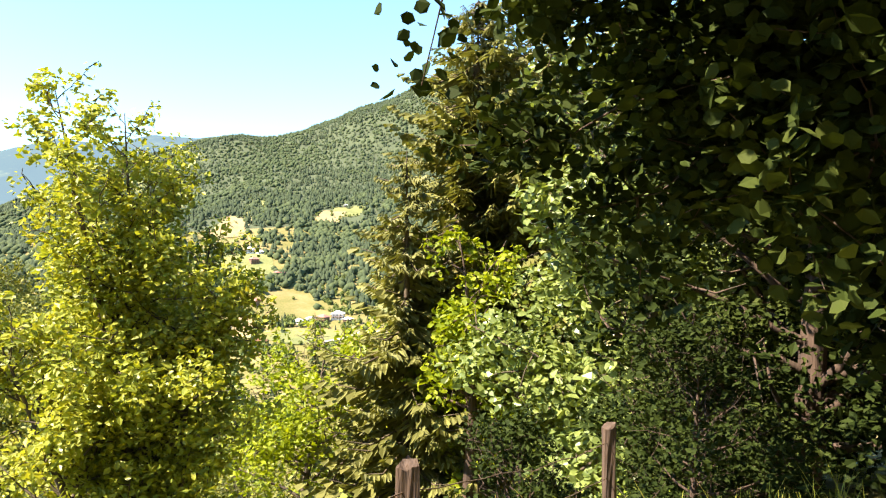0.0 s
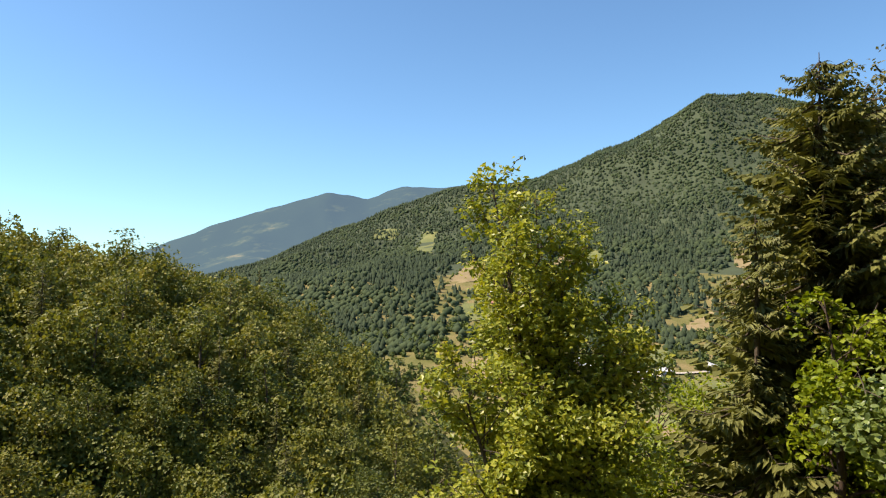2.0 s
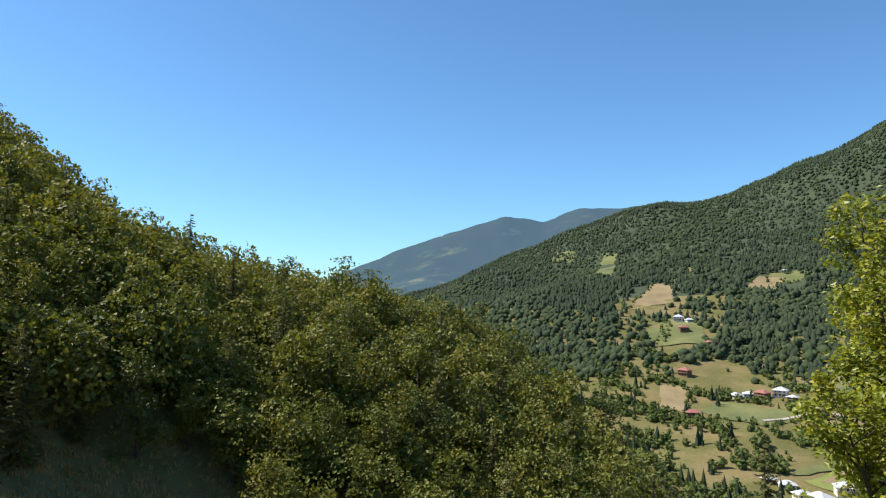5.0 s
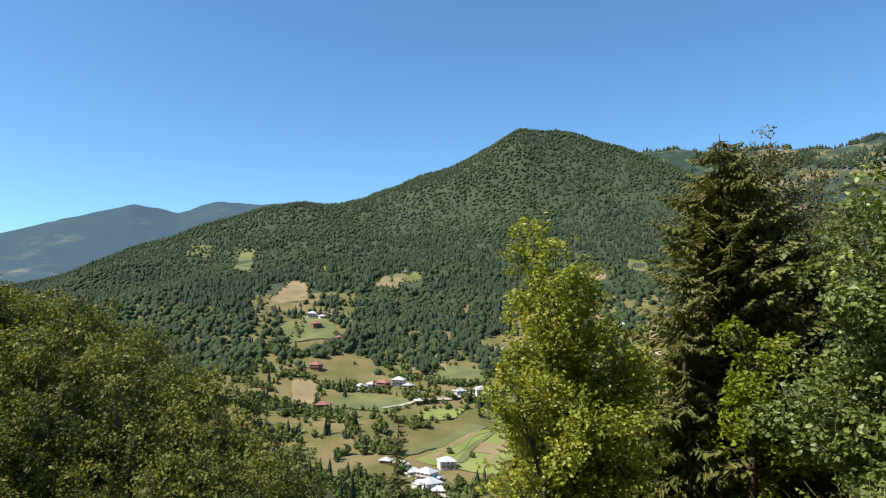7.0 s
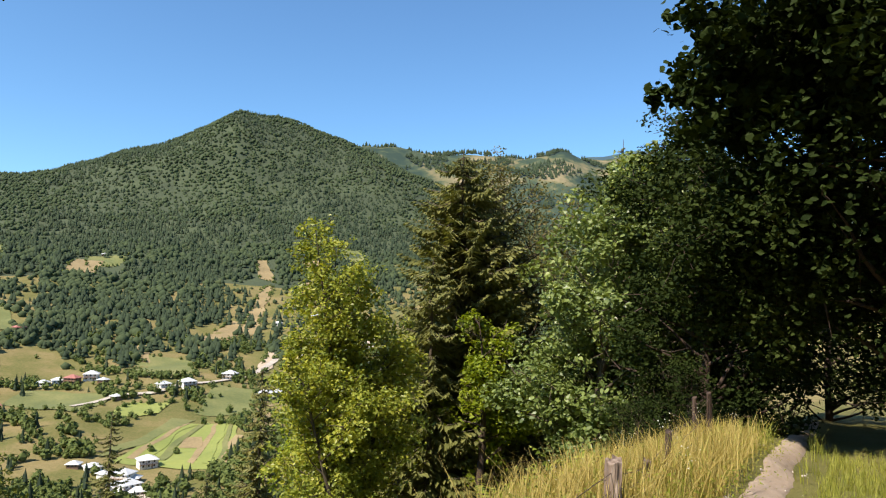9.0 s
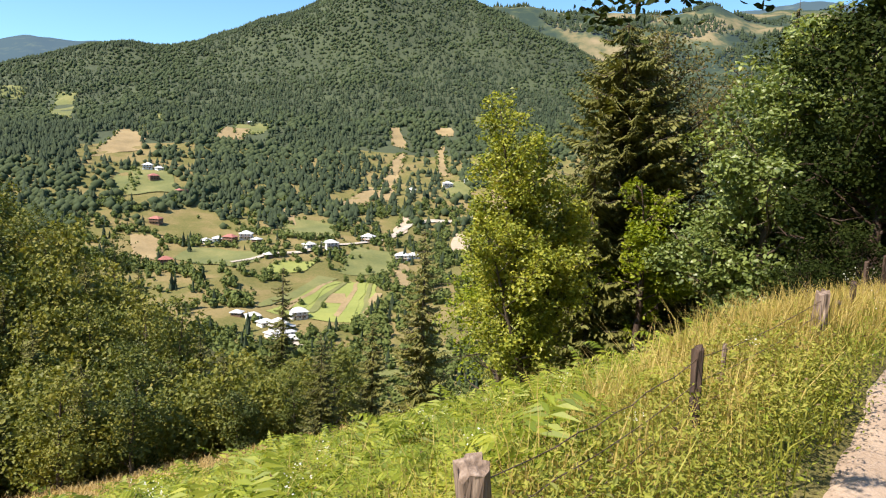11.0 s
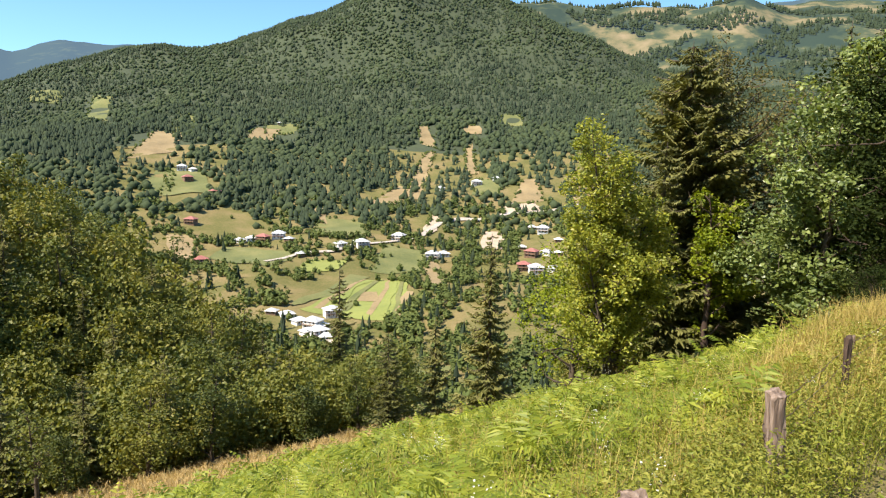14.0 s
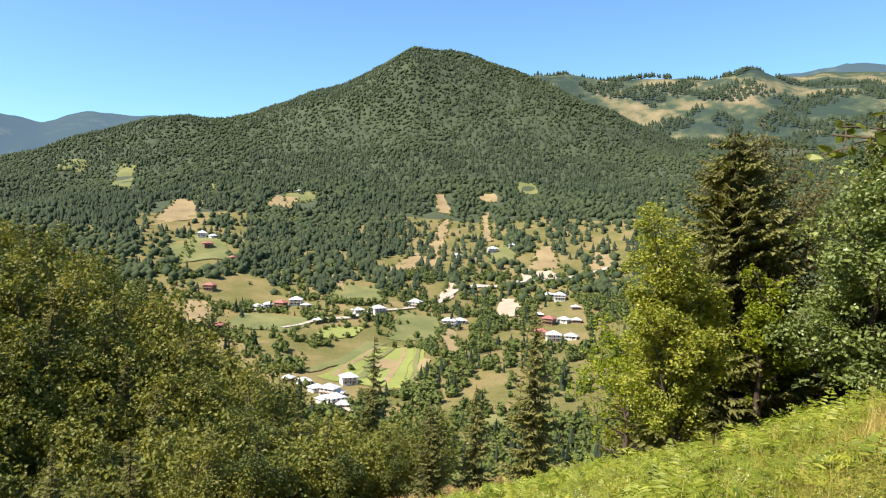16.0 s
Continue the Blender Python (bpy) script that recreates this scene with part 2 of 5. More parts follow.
def height(x, y):
    """Height of the ground at x, y (arrays)."""
    x, y = np.asarray(x, float), np.asarray(y, float)
    shape = np.broadcast(x, y).shape
    x, y = np.broadcast_to(x, shape).ravel(), np.broadcast_to(y, shape).ravel()
    az = np.degrees(np.arctan2(-(x - CX), y - CY))
    r = np.hypot(x - CX, y - CY)
    edge = near_land(CX + (x - CX) * 45 / np.maximum(r, 45), CY + (y - CY) * 45 / np.maximum(r, 45))
    table = np.stack([edge] + [np.interp(az, *LAND[d]) for d in STATIONS[1:]])
    lr = np.log(np.array(STATIONS, float))
    dx = np.diff(lr)[:, None]
    slope = np.diff(table, axis=0) / dx
    m = np.zeros_like(table)
    same = slope[:-1] * slope[1:] > 0
    m[1:-1] = np.where(same, 2 * slope[:-1] * slope[1:] / np.where(same, slope[:-1] + slope[1:], 1), 0)
    m[0], m[-1] = slope[0], slope[-1]
    q = np.clip(np.log(np.maximum(r, 45)), lr[0], lr[-1] - 1e-6)
    i = np.clip(np.searchsorted(lr, q, side="right") - 1, 0, len(lr) - 2)
    j = np.arange(len(x))
    w = np.diff(lr)[i]
    u = (q - lr[i]) / w
    far = ((1 + 2 * u) * (1 - u) ** 2 * table[i, j] + u * (1 - u) ** 2 * w * m[i, j] + u * u * (3 - 2 * u) * table[i + 1, j] + u * u * (u - 1) * w * m[i + 1, j])
    far = far + smooth(120, 400, r) * (wave(x, y, 160, 7) * 5 + wave(x, y, 60, 8) * 1.6) + smooth(700, 1300, r) * (wave(x, y, 420, 9) * 14 + wave(x, y, 230, 11) * 12)
    z = np.where(r < 45, near_land(x, y), far)
    return z.reshape(shape)


def ground_z(x, y):
    return float(height(np.array([x]), np.array([y]))[0])


def polar(az, r):
    a = np.radians(az)
    return CX - np.sin(a) * r, CY + np.cos(a) * r


def mesh_object(name, verts, faces, material, parent=None, label="", smooth_shade=False):
    me = bpy.data.meshes.new(name)
    verts, faces = np.asarray(verts, np.float32), np.asarray(faces, np.int32)
    me.vertices.add(len(verts)); me.vertices.foreach_set("co", verts.ravel())
    k = faces.shape[1]
    me.loops.add(faces.size); me.loops.foreach_set("vertex_index", faces.ravel())
    me.polygons.add(len(faces)); me.polygons.foreach_set("loop_start", np.arange(len(faces), dtype=np.int32) * k)
    me.polygons.foreach_set("use_smooth", np.full(len(faces), smooth_shade))
    me.update(calc_edges=True)
    me.materials.append(material)
    ob = new(name, me)
    if parent:
        ob.parent = parent
    if label:
        tagged(ob, label)
    return ob


def ground_material():
    """Meadow, forest floor and pasture, mixed by noise at several sizes."""
    m, n, l, p = nodes_of("ground_turf")
    big, mid, fine = noise_tex(n, l, 0.035, 6), noise_tex(n, l, 0.7, 5), noise_tex(n, l, 25, 4)
    green = ramp(n, [(0.3, (0.10, 0.10, 0.028)), (0.5, (0.17, 0.15, 0.05)), (0.7, (0.27, 0.20, 0.09))])
    l.new(mid.outputs["Fac"], green.inputs["Fac"])
    dry = ramp(n, [(0.3, (0.075, 0.09, 0.028)), (0.47, (0.135, 0.13, 0.048)), (0.6, (0.23, 0.175, 0.085)), (0.75, (0.27, 0.20, 0.11))])
    l.new(big.outputs["Fac"], dry.inputs["Fac"])
    mix = n.new("ShaderNodeMixRGB"); mix.inputs[0].default_value = 0.6
    l.new(green.outputs["Color"], mix.inputs[1]); l.new(dry.outputs["Color"], mix.inputs[2])
    g = n.new("ShaderNodeMixRGB"); g.blend_type = "OVERLAY"; g.inputs[0].default_value = 0.5
    l.new(mix.outputs[0], g.inputs[1]); l.new(fine.outputs["Fac"], g.inputs[2])
    l.new(g.outputs[0], p.inputs["Base Color"])
    p.inputs["Roughness"].default_value = 0.95
    p.inputs["Specular IOR Level"].default_value = 0.1
    bp = n.new("ShaderNodeBump"); bp.inputs["Strength"].default_value = 0.6; bp.inputs["Distance"].default_value = 0.05
    l.new(fine.outputs["Fac"], bp.inputs["Height"]); l.new(bp.outputs[0], p.inputs["Normal"])
    return m


def hazy_ridge_material(name="hazy_distant_ridge", haze_glow=0.26, wooded=0.17):
    """Woods and pastures kilometres away; the air's blue haze is put in as emission."""
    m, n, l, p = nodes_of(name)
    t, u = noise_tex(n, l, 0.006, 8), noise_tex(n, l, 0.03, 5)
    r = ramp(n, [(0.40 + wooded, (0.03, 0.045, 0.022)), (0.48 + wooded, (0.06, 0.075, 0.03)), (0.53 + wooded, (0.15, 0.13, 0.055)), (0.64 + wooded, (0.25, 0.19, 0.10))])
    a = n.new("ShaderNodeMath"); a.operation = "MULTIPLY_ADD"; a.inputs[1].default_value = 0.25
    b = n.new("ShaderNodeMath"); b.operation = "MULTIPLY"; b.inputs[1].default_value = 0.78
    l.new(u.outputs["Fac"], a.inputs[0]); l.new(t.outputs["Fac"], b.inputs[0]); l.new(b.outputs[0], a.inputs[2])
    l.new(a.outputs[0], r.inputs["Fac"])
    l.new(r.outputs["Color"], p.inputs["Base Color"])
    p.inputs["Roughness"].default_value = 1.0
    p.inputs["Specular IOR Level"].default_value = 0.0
    # blue emission on the land itself stands for haze
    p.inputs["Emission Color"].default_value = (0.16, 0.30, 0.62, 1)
    p.inputs["Emission Strength"].default_value = haze_glow
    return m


def build_ground():
    az = np.concatenate([np.arange(-180, -52, 4.0), np.arange(-52, 88, 0.4), np.arange(88, 180, 4.0)])
    r = np.concatenate([[0.01], np.geomspace(0.5, 45, 110), np.geomspace(46, 4900, 140)])
    A, R = np.meshgrid(az, r)
    X, Y = polar(A, R)
    Z = height(X, Y)
    v = np.stack([X, Y, Z], -1).reshape(-1, 3)
    na = len(az)
    i, j = np.meshgrid(np.arange(len(r) - 1), np.arange(na), indexing="ij")
    i, j = i.ravel(), j.ravel()
    k = (j + 1) % na
    f = np.stack([i * na + j, (i + 1) * na + j, (i + 1) * na + k, i * na + k], -1)[:, ::-1]
    ob = mesh_object("ground", v, f, ground_material(), smooth_shade=True)
    # far faces emit a faint blue in place of hazy air
    ob.data.materials.append(hazy_ridge_material("hazy_pasture_hills", 0.07, 0.05))
    ob.data.materials.append(hazy_ridge_material())
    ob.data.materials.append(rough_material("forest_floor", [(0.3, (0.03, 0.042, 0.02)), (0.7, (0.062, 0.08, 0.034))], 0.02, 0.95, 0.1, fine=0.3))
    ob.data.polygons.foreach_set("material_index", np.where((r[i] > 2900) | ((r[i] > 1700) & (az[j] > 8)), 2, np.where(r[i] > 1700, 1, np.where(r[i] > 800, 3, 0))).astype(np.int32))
    return tagged(ob, "grassy mountain slope falling into a wide valley", "ground", kind="structure")


ground = build_ground()


# ---- plants: shapes ----
def tube(points, radii, sides=6):
    """Vertices and quads of a tapering tube along points."""
    P, vs, fs = [Vector(p) for p in points], [], []
    for i, p in enumerate(P):
        t = (P[min(i + 1, len(P) - 1)] - P[max(i - 1, 0)]).normalized()
        a = t.orthogonal().normalized()
        if i:
            a = (prev - t * prev.dot(t)).normalized()
        prev = a
        b = t.cross(a)
        for k in range(sides):
            w = 2 * math.pi * k / sides
            vs.append(p + (a * math.cos(w) + b * math.sin(w)) * radii[i])
    for i in range(len(P) - 1):
        for k in range(sides):
            n = (k + 1) % sides
            fs.append((i * sides + k, i * sides + n, (i + 1) * sides + n, (i + 1) * sides + k))
    return np.array(vs, float), np.array(fs, int)


def join(pieces):
    vs, fs, base = [], [], 0
    for v, f in pieces:
        vs.append(v); fs.append(f + base); base += len(v)
    return np.vstack(vs), np.vstack(fs)


def unit(v):
    return v / np.maximum(np.linalg.norm(v, axis=-1, keepdims=True), 1e-9)


def leaves(rng, centres, size, up=0.5, aspect=0.62, vary=0.35, out=None, corners=4, face=None):
    """One pointed leaf with a bent blade per centre; six corners for leaves that are seen from close by."""
    n = len(centres)
    a = rng.normal(size=(n, 3)); a[:, 2] *= 0.6
    if out is not None:
        a = a + out * 0.9
    a = unit(a)
    nrm = rng.normal(size=(n, 3)); nrm[:, 2] += up * 2
    if out is not None:
        nrm = nrm + out * 1.2
    if face is not None:
        nrm = nrm * 0.7 + face * 1.5
    nrm = unit(nrm - a * (nrm * a).sum(1, keepdims=True))
    b = np.cross(nrm, a)
    s = (size * (1 + vary * rng.uniform(-1, 1, n)))[:, None]
    if corners == 4:
        tip, root = centres + a * s * 0.55, centres - a * s * 0.45
        bend = nrm * s * 0.12
        l, r = centres + b * s * aspect * 0.5 + bend, centres - b * s * aspect * 0.5 + bend
        v = np.stack([root, r, tip, l], 1)
    else:
        shape = ((-0.5, 0, 0), (-0.22, -0.42, 0.05), (0.18, -0.46, 0.06), (0.55, 0, -0.08), (0.18, 0.46, 0.06), (-0.22, 0.42, 0.05))
        v = np.stack([centres + s * (a * p + b * q * aspect + nrm * h) for p, q, h in shape], 1)
    return v.reshape(-1, 3), np.arange(corners * n).reshape(n, corners)


def limb(rng, start, direction, length, radius, bend=0.25, steps=5, lift=0.1):
    pts, rad, d = [Vector(start)], [radius], Vector(direction).normalized()
    for k in range(steps):
        d = (d + Vector(rng.normal(size=3)) * bend * 0.5 + Vector((0, 0, lift))).normalized()
        pts.append(pts[-1] + d * length / steps)
        rad.append(max(radius * (1 - (k + 1) / (steps + 0.4)), 0.004))
    return pts, rad


def broadleaf(name, seed, tall, wide, leaf, count, material, bare=0.25, stems=1, limbs=26, lobes=0.42, label="", category="tree", lean=0.0, spread=0.55, bark=BARK, twigs=3, tops=(), corners=4, heads=90, sides=4, fine_twigs=True):
    """A broadleaved tree: stems, limbs and twigs as trunk; a crown of many single leaves round the twigs."""
    rng = np.random.RandomState(seed)
    root = new(name)
    wood, spots = [], []
    for s in range(stems):
        turn = 6.28 * s / stems + rng.uniform(0, 1)
        h = tall * (1 if s == 0 else rng.uniform(0.72, 0.97))
        d0 = Vector((math.cos(turn) * spread * 0.35 * (stems > 1) + lean, math.sin(turn) * spread * 0.35 * (stems > 1), 1))
        r0 = tall * (0.024 if stems == 1 else 0.016)
        if tops:
            h, d0 = Vector(tops[s]).length, Vector(tops[s])
        pts, rad = limb(rng, (0.05 * math.cos(turn) * stems, 0.05 * math.sin(turn) * stems, -0.25), d0, h * 0.97, r0, 0.012 if tops else 0.12, 8, 0.0 if tops else 0.12)
        wood.append(tube(pts, rad, 7))
        for k in range(max(4, limbs // stems)):
            u = bare + (0.98 - bare) * (k + rng.uniform(0, 1)) / max(4, limbs // stems)
            f = u * (len(pts) - 1)
            i = min(int(f), len(pts) - 2)
            p = pts[i].lerp(pts[i + 1], f - i)
            w = rng.uniform(0, 6.28)
            reach = wide * 0.5 * (0.35 + 0.65 * math.sin(math.pi * min(1, (u - bare) / (1 - bare) * 0.8 + 0.22)))* rng.uniform(0.65, 1.1)
            if bare < 0.06 and u < 0.45:
                reach = wide * 0.5 * rng.uniform(0.6, 0.95)
            if stems > 1:
                reach = reach * 0.62 if u < 0.6 else max(reach * 0.7, wide * 0.13)
            lp, lr = limb(rng, p, (math.cos(w), math.sin(w), 0.35 + 0.5 * u), reach, r0 * 0.38 * (1.15 - u), 0.35, 5, 0.08)
            wood.append(tube(lp, lr, sides))
            for q in lp[2:]:
                spots.append((q, reach))
                for e in range(twigs):
                    tp, tr = limb(rng, q, rng.normal(size=3) + np.array((math.cos(w) * 0.6, math.sin(w) * 0.6, 0.2)), reach * lobes * rng.uniform(0.5, 1), r0 * 0.1, 0.4, 2, 0.02)
                    if e == 0 and fine_twigs:
                        wood.append(tube(tp, tr, 3))
                    spots += [(tp[1], reach * 0.7), (tp[2], reach * 0.7)]
        spots.append((pts[-1], wide * 0.2)); spots.append((pts[-2], wide * 0.3))
    c = np.array([list(p) for p, _ in spots]); w = np.array([x for _, x in spots])
    heads = min(heads, len(c))
    centre = rng.choice(len(c), heads, replace=False, p=np.sqrt(w) / np.sqrt(w).sum())
    radius = w[centre] * lobes * 0.8 * rng.uniform(0.55, 1.2, heads) + leaf * 0.6
    pick = rng.choice(heads, count, p=radius ** 2 / (radius ** 2).sum())
    d = unit(rng.normal(size=(count, 3)) + np.array((0, 0, 0.35)))
    cen = c[centre][pick] + d * radius[pick][:, None] * np.array((1, 1, 0.8)) * rng.uniform(0.3, 1.08, (count, 1)) ** 0.6
    v, f = leaves(rng, cen, leaf, face=d, corners=corners)
    mesh_object("crown", v, f, material, root)
    v, f = join(wood)
    mesh_object("trunk", v, f, bark, root, smooth_shade=True)
    return tagged(root, label, category)


def spruce(name, seed, tall, wide, material, tiers=26, per=9, sprays=11, label="", low=0.06, droop=0.25, category="tree", needle=1.0, taper=0.62):
    """A spruce: straight trunk, whorls of drooping boughs, each bough a row of hanging needle sprays."""
    rng = np.random.RandomState(seed)
    root = new(name)
    wood = [tube([(0, 0, -0.3), (0, 0, tall * 0.5), (0, 0, tall)], [tall * 0.018, tall * 0.010, 0.008], 7)]
    vs, fs, base = [], [], 0
    for t in range(tiers):
        u = low + (1 - low) * (t / tiers) ** 0.92
        z = tall * u
        reach0 = wide * 0.5 * (1 - u) ** taper + 0.08
        for k in range(max(4, int(per * (1 - 0.45 * u)))):
            w = rng.uniform(0, 6.28)
            reach = reach0 * rng.uniform(0.6, 1.12)
            out, side = np.array((math.cos(w), math.sin(w), 0)), np.array((-math.sin(w), math.cos(w), 0))
            zz = z + rng.uniform(-0.5, 0.5) * tall / tiers
            m = sprays
            s = np.linspace(0.12, 1, m)
            line = out * (s * reach)[:, None] + np.array((0, 0, 1)) * (zz + reach * (-droop * np.sin(s * 2.6) + 0.10 * s ** 2 - 0.15 * s))[:, None]
            if k % 2 == 0:
                wood.append(tube([line[0] * np.array((0, 0, 1)), line[m // 2], line[-1]], [tall * 0.003, tall * 0.002, 0.003], 3))
            width = needle * (0.34 * reach * (1.15 - s) + 0.05) * rng.uniform(0.7, 1.2, m)
            for sg in (-1, 1):
                a = unit(side * sg + out * 0.75 + np.array((0, 0, -0.35)) + rng.normal(size=(m, 3)) * 0.22)
                tipp = line + a * width[:, None]
                mid = line + a * width[:, None] * 0.5
                th = (reach / m) * 0.85
                vs += [np.stack([line - out * th * 0.4, mid - out * th * 0.75 + np.array((0, 0, 0.02)), tipp + np.array((0, 0, -0.04)), mid + out * th * 0.75], 1).reshape(-1, 3)]
                fs.append(np.arange(4 * m).reshape(m, 4) + base); base += 4 * m
            hang = np.stack([line - out * reach / m * 0.6, line + out * reach / m * 0.6, line + out * reach / m * 0.3 + np.array((0, 0, -1)) * (width * 0.55)[:, None], line - out * reach / m * 0.3 + np.array((0, 0, -1)) * (width * 0.45)[:, None]], 1).reshape(-1, 3)
            vs.append(hang + np.repeat(rng.normal(size=(m, 3)) * 0.02, 4, 0)); fs.append(np.arange(4 * m).reshape(m, 4) + base); base += 4 * m
    mesh_object("crown", np.vstack(vs), np.vstack(fs), material, root)
    v, f = join(wood)
    mesh_object("trunk", v, f, BARK, root, smooth_shade=True)
    return tagged(root, label, category)


def plant(ob, x, y, turn=0.0, scale=1.0, sink=0.0):
    ob.matrix_basis = pose(x, y, ground_z(x, y) - sink, 0, 0, turn) @ Matrix.Scale(scale, 4)
    return ob


def copy_scaled(ob, x, y, turn, scale):
    c = copy_thing(ob, Matrix.Identity(4))
    c.matrix_basis = pose(x, y, ground_z(x, y), 0, 0, turn) @ Matrix.Scale(scale, 4)
    return c


# ---- the trees along the path ----
def at(s_, n_):
    """World x, y of a place s metres along the path and n metres down the slope from it."""
    return s_ * DX + n_ * NX, s_ * DY + n_ * NY


plant(broadleaf("pear_tree", 5, 6.7, 4.2, 0.09, 42000, PEAR, bare=0.22, stems=5, limbs=210, label="wild pear tree with yellowing leaves and several stems", tops=((-1.35, -0.3, 7.6), (-0.3, 0.15, 7.4), (0.15, 0.1, 6.4), (0.65, 0.55, 5.6), (-1.5, -0.8, 4.6)), lobes=0.3, heads=1700), -2.95, 9.25, 0)
plant(broadleaf("lime_sapling", 8, 6.0, 2.9, 0.12, 4400, LIME_LEAF, bare=0.2, bark=DARK_WOOD, limbs=26, heads=70, label="young bright yellow-green broadleaf among dark spruces", corners=6), 1.2, 12.4, 0)
plant(spruce("spruce", 11, 11.8, 6.6, NEEDLE, 40, 16, 13, label="tall brownish-green spruce with drooping boughs", taper=0.42), 1.4, 15.2, 0)
plant(spruce("spruce", 12, 11.2, 5.6, NEEDLE, 36, 14, 12, label="brownish-green spruce with a blunt bushy top", taper=0.4), 3.1, 17.0, 40)
plant(broadleaf("alder_tree", 14, 11.6, 7.0, 0.11, 22000, ALDER, bare=0.3, limbs=80, lobes=0.32, heads=620, label="thin-crowned tree with brown twiggy top"), 3.3, 16.0, 0)
maple = plant(broadleaf("maple_tree", 17, 7.4, 5.0, 0.13, 20000, GREY_LEAF, bare=0.1, limbs=70, heads=260, lobes=0.34, label="grey-green broadleaf with glossy leaves beside the fence", corners=6), 3.4, 10.4, 0)
copy_scaled(maple, 5.9, 11.4, 130, 1.22)
plant(spruce("spruce", 21, 12.0, 4.0, NEEDLE, 30, 10, 11, label="dark spruce with a pointed top behind the maple"), 8.0, 16.5, 0)
plant(spruce("spruce", 22, 8.0, 4.6, NEEDLE, 26, 11, 11, label="dark low spruce under the taller trees"), 0.0, 13.6, 0)
plant(spruce("spruce", 23, 7.0, 4.6, NEEDLE, 24, 11, 11, label="dark low spruce under the taller trees"), 5.2, 13.2, 0)
# hazels below: leaf and bark colours hold the shade of the tree tunnel
overhang = plant(broadleaf("hazel_tree", 24, 9.4, 7.6, 0.11, 30000, SHADE_LEAF, bark=DARK_WOOD, bare=0.14, limbs=96, heads=260, label="dark dense hazel tree overhanging the path", corners=6), 5.3, 3.4, 0)
plant(broadleaf("hazel_tree", 25, 9.0, 7.0, 0.13, 20000, SHADE_LEAF, bark=DARK_WOOD, bare=0.08, limbs=64, label="dark leafy tree above the path bank"), 5.9, 1.0, 60)
plant(broadleaf("hazel_tree", 27, 9.0, 6.5, 0.13, 15000, SHADE_LEAF, bark=DARK_WOOD, bare=0.05, limbs=60, label="dark leafy tree closing the path tunnel"), 6.6, 9.4, 60)
plant(broadleaf("hazel_tree", 28, 9.5, 7.5, 0.16, 13000, SHADE_LEAF, bark=DARK_WOOD, bare=0.05, limbs=60, label="dark leafy tree deep in the path tunnel"), 12.5, 5.5, 10)
# hazels added mostly out of view; their crowns block sky and sun from the path
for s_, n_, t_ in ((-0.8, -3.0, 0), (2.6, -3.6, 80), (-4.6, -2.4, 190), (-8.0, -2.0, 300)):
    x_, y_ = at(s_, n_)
    plant(broadleaf("hazel_tree", 40 + t_, 9.0, 8.2, 0.13, 15000, SHADE_LEAF, bark=DARK_WOOD, bare=0.28, limbs=60, label="tall dark hazel added so its crown shades the path"), x_, y_, t_)
plant(broadleaf("hazel_tree", 47, 7.5, 5.4, 0.11, 16000, SHADE_LEAF, bark=DARK_WOOD, bare=0.04, limbs=60, label="dense dark hazel between the fence and the woods"), 4.2, 7.6, 20)
# bushes in the same darkened leaf fill the bright gaps of the tunnel
bush = broadleaf("hazel_bush", 48, 4.6, 4.6, 0.14, 5600, SHADE_LEAF, bark=DARK_WOOD, bare=0.03, limbs=46, label="dense dark hazel bush in the shade of the trees", category="bush")
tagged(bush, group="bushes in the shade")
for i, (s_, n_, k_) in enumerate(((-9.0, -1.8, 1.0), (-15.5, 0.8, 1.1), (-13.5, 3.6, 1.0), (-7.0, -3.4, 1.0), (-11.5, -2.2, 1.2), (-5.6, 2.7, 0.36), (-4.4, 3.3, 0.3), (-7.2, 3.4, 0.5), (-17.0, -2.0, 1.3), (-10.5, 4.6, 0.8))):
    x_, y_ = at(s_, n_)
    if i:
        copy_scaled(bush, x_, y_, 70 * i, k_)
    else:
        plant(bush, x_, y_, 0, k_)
plant(broadleaf("beech_tree", 29, 5.8, 4.8, 0.12, 9000, LIME_LEAF, bare=0.1, limbs=44, label="low bright green broadleaf below the pear tree"), -2.4, 15.0, 0)
plant(broadleaf("beech_tree", 30, 5.5, 4.4, 0.13, 8000, HILL_LEAF, bare=0.05, limbs=44, label="low bushy broadleaf beside the lower spruce"), -0.2, 19.0, 0)
plant(spruce("spruce", 31, 9.2, 3.4, NEEDLE, 30, 10, 10, label="slender spruce standing below the meadow"), -3.7, 24.5, 0)
plant(spruce("spruce", 32, 6.0, 2.8, NEEDLE, 22, 9, 8, label="small spruce at the lower meadow edge"), -8.4, 31.0, 0)
plant(spruce("spruce", 33, 6.6, 3.0, NEEDLE, 22, 9, 8, label="small spruce at the lower meadow edge"), -5.6, 32.0, 0)
plant(spruce("spruce", 34, 13.5, 5.0, NEEDLE, 26, 9, 8, label="tall spruce in the gully below the meadow"), -12.0, 50.0, 0)
plant(broadleaf("dying_tree", 36, 5.4, 2.6, 0.16, 900, HILL_LEAF, bare=0.3, limbs=26, label="half-bare small tree with a split grey trunk"), -24.5, 23.5, 0)


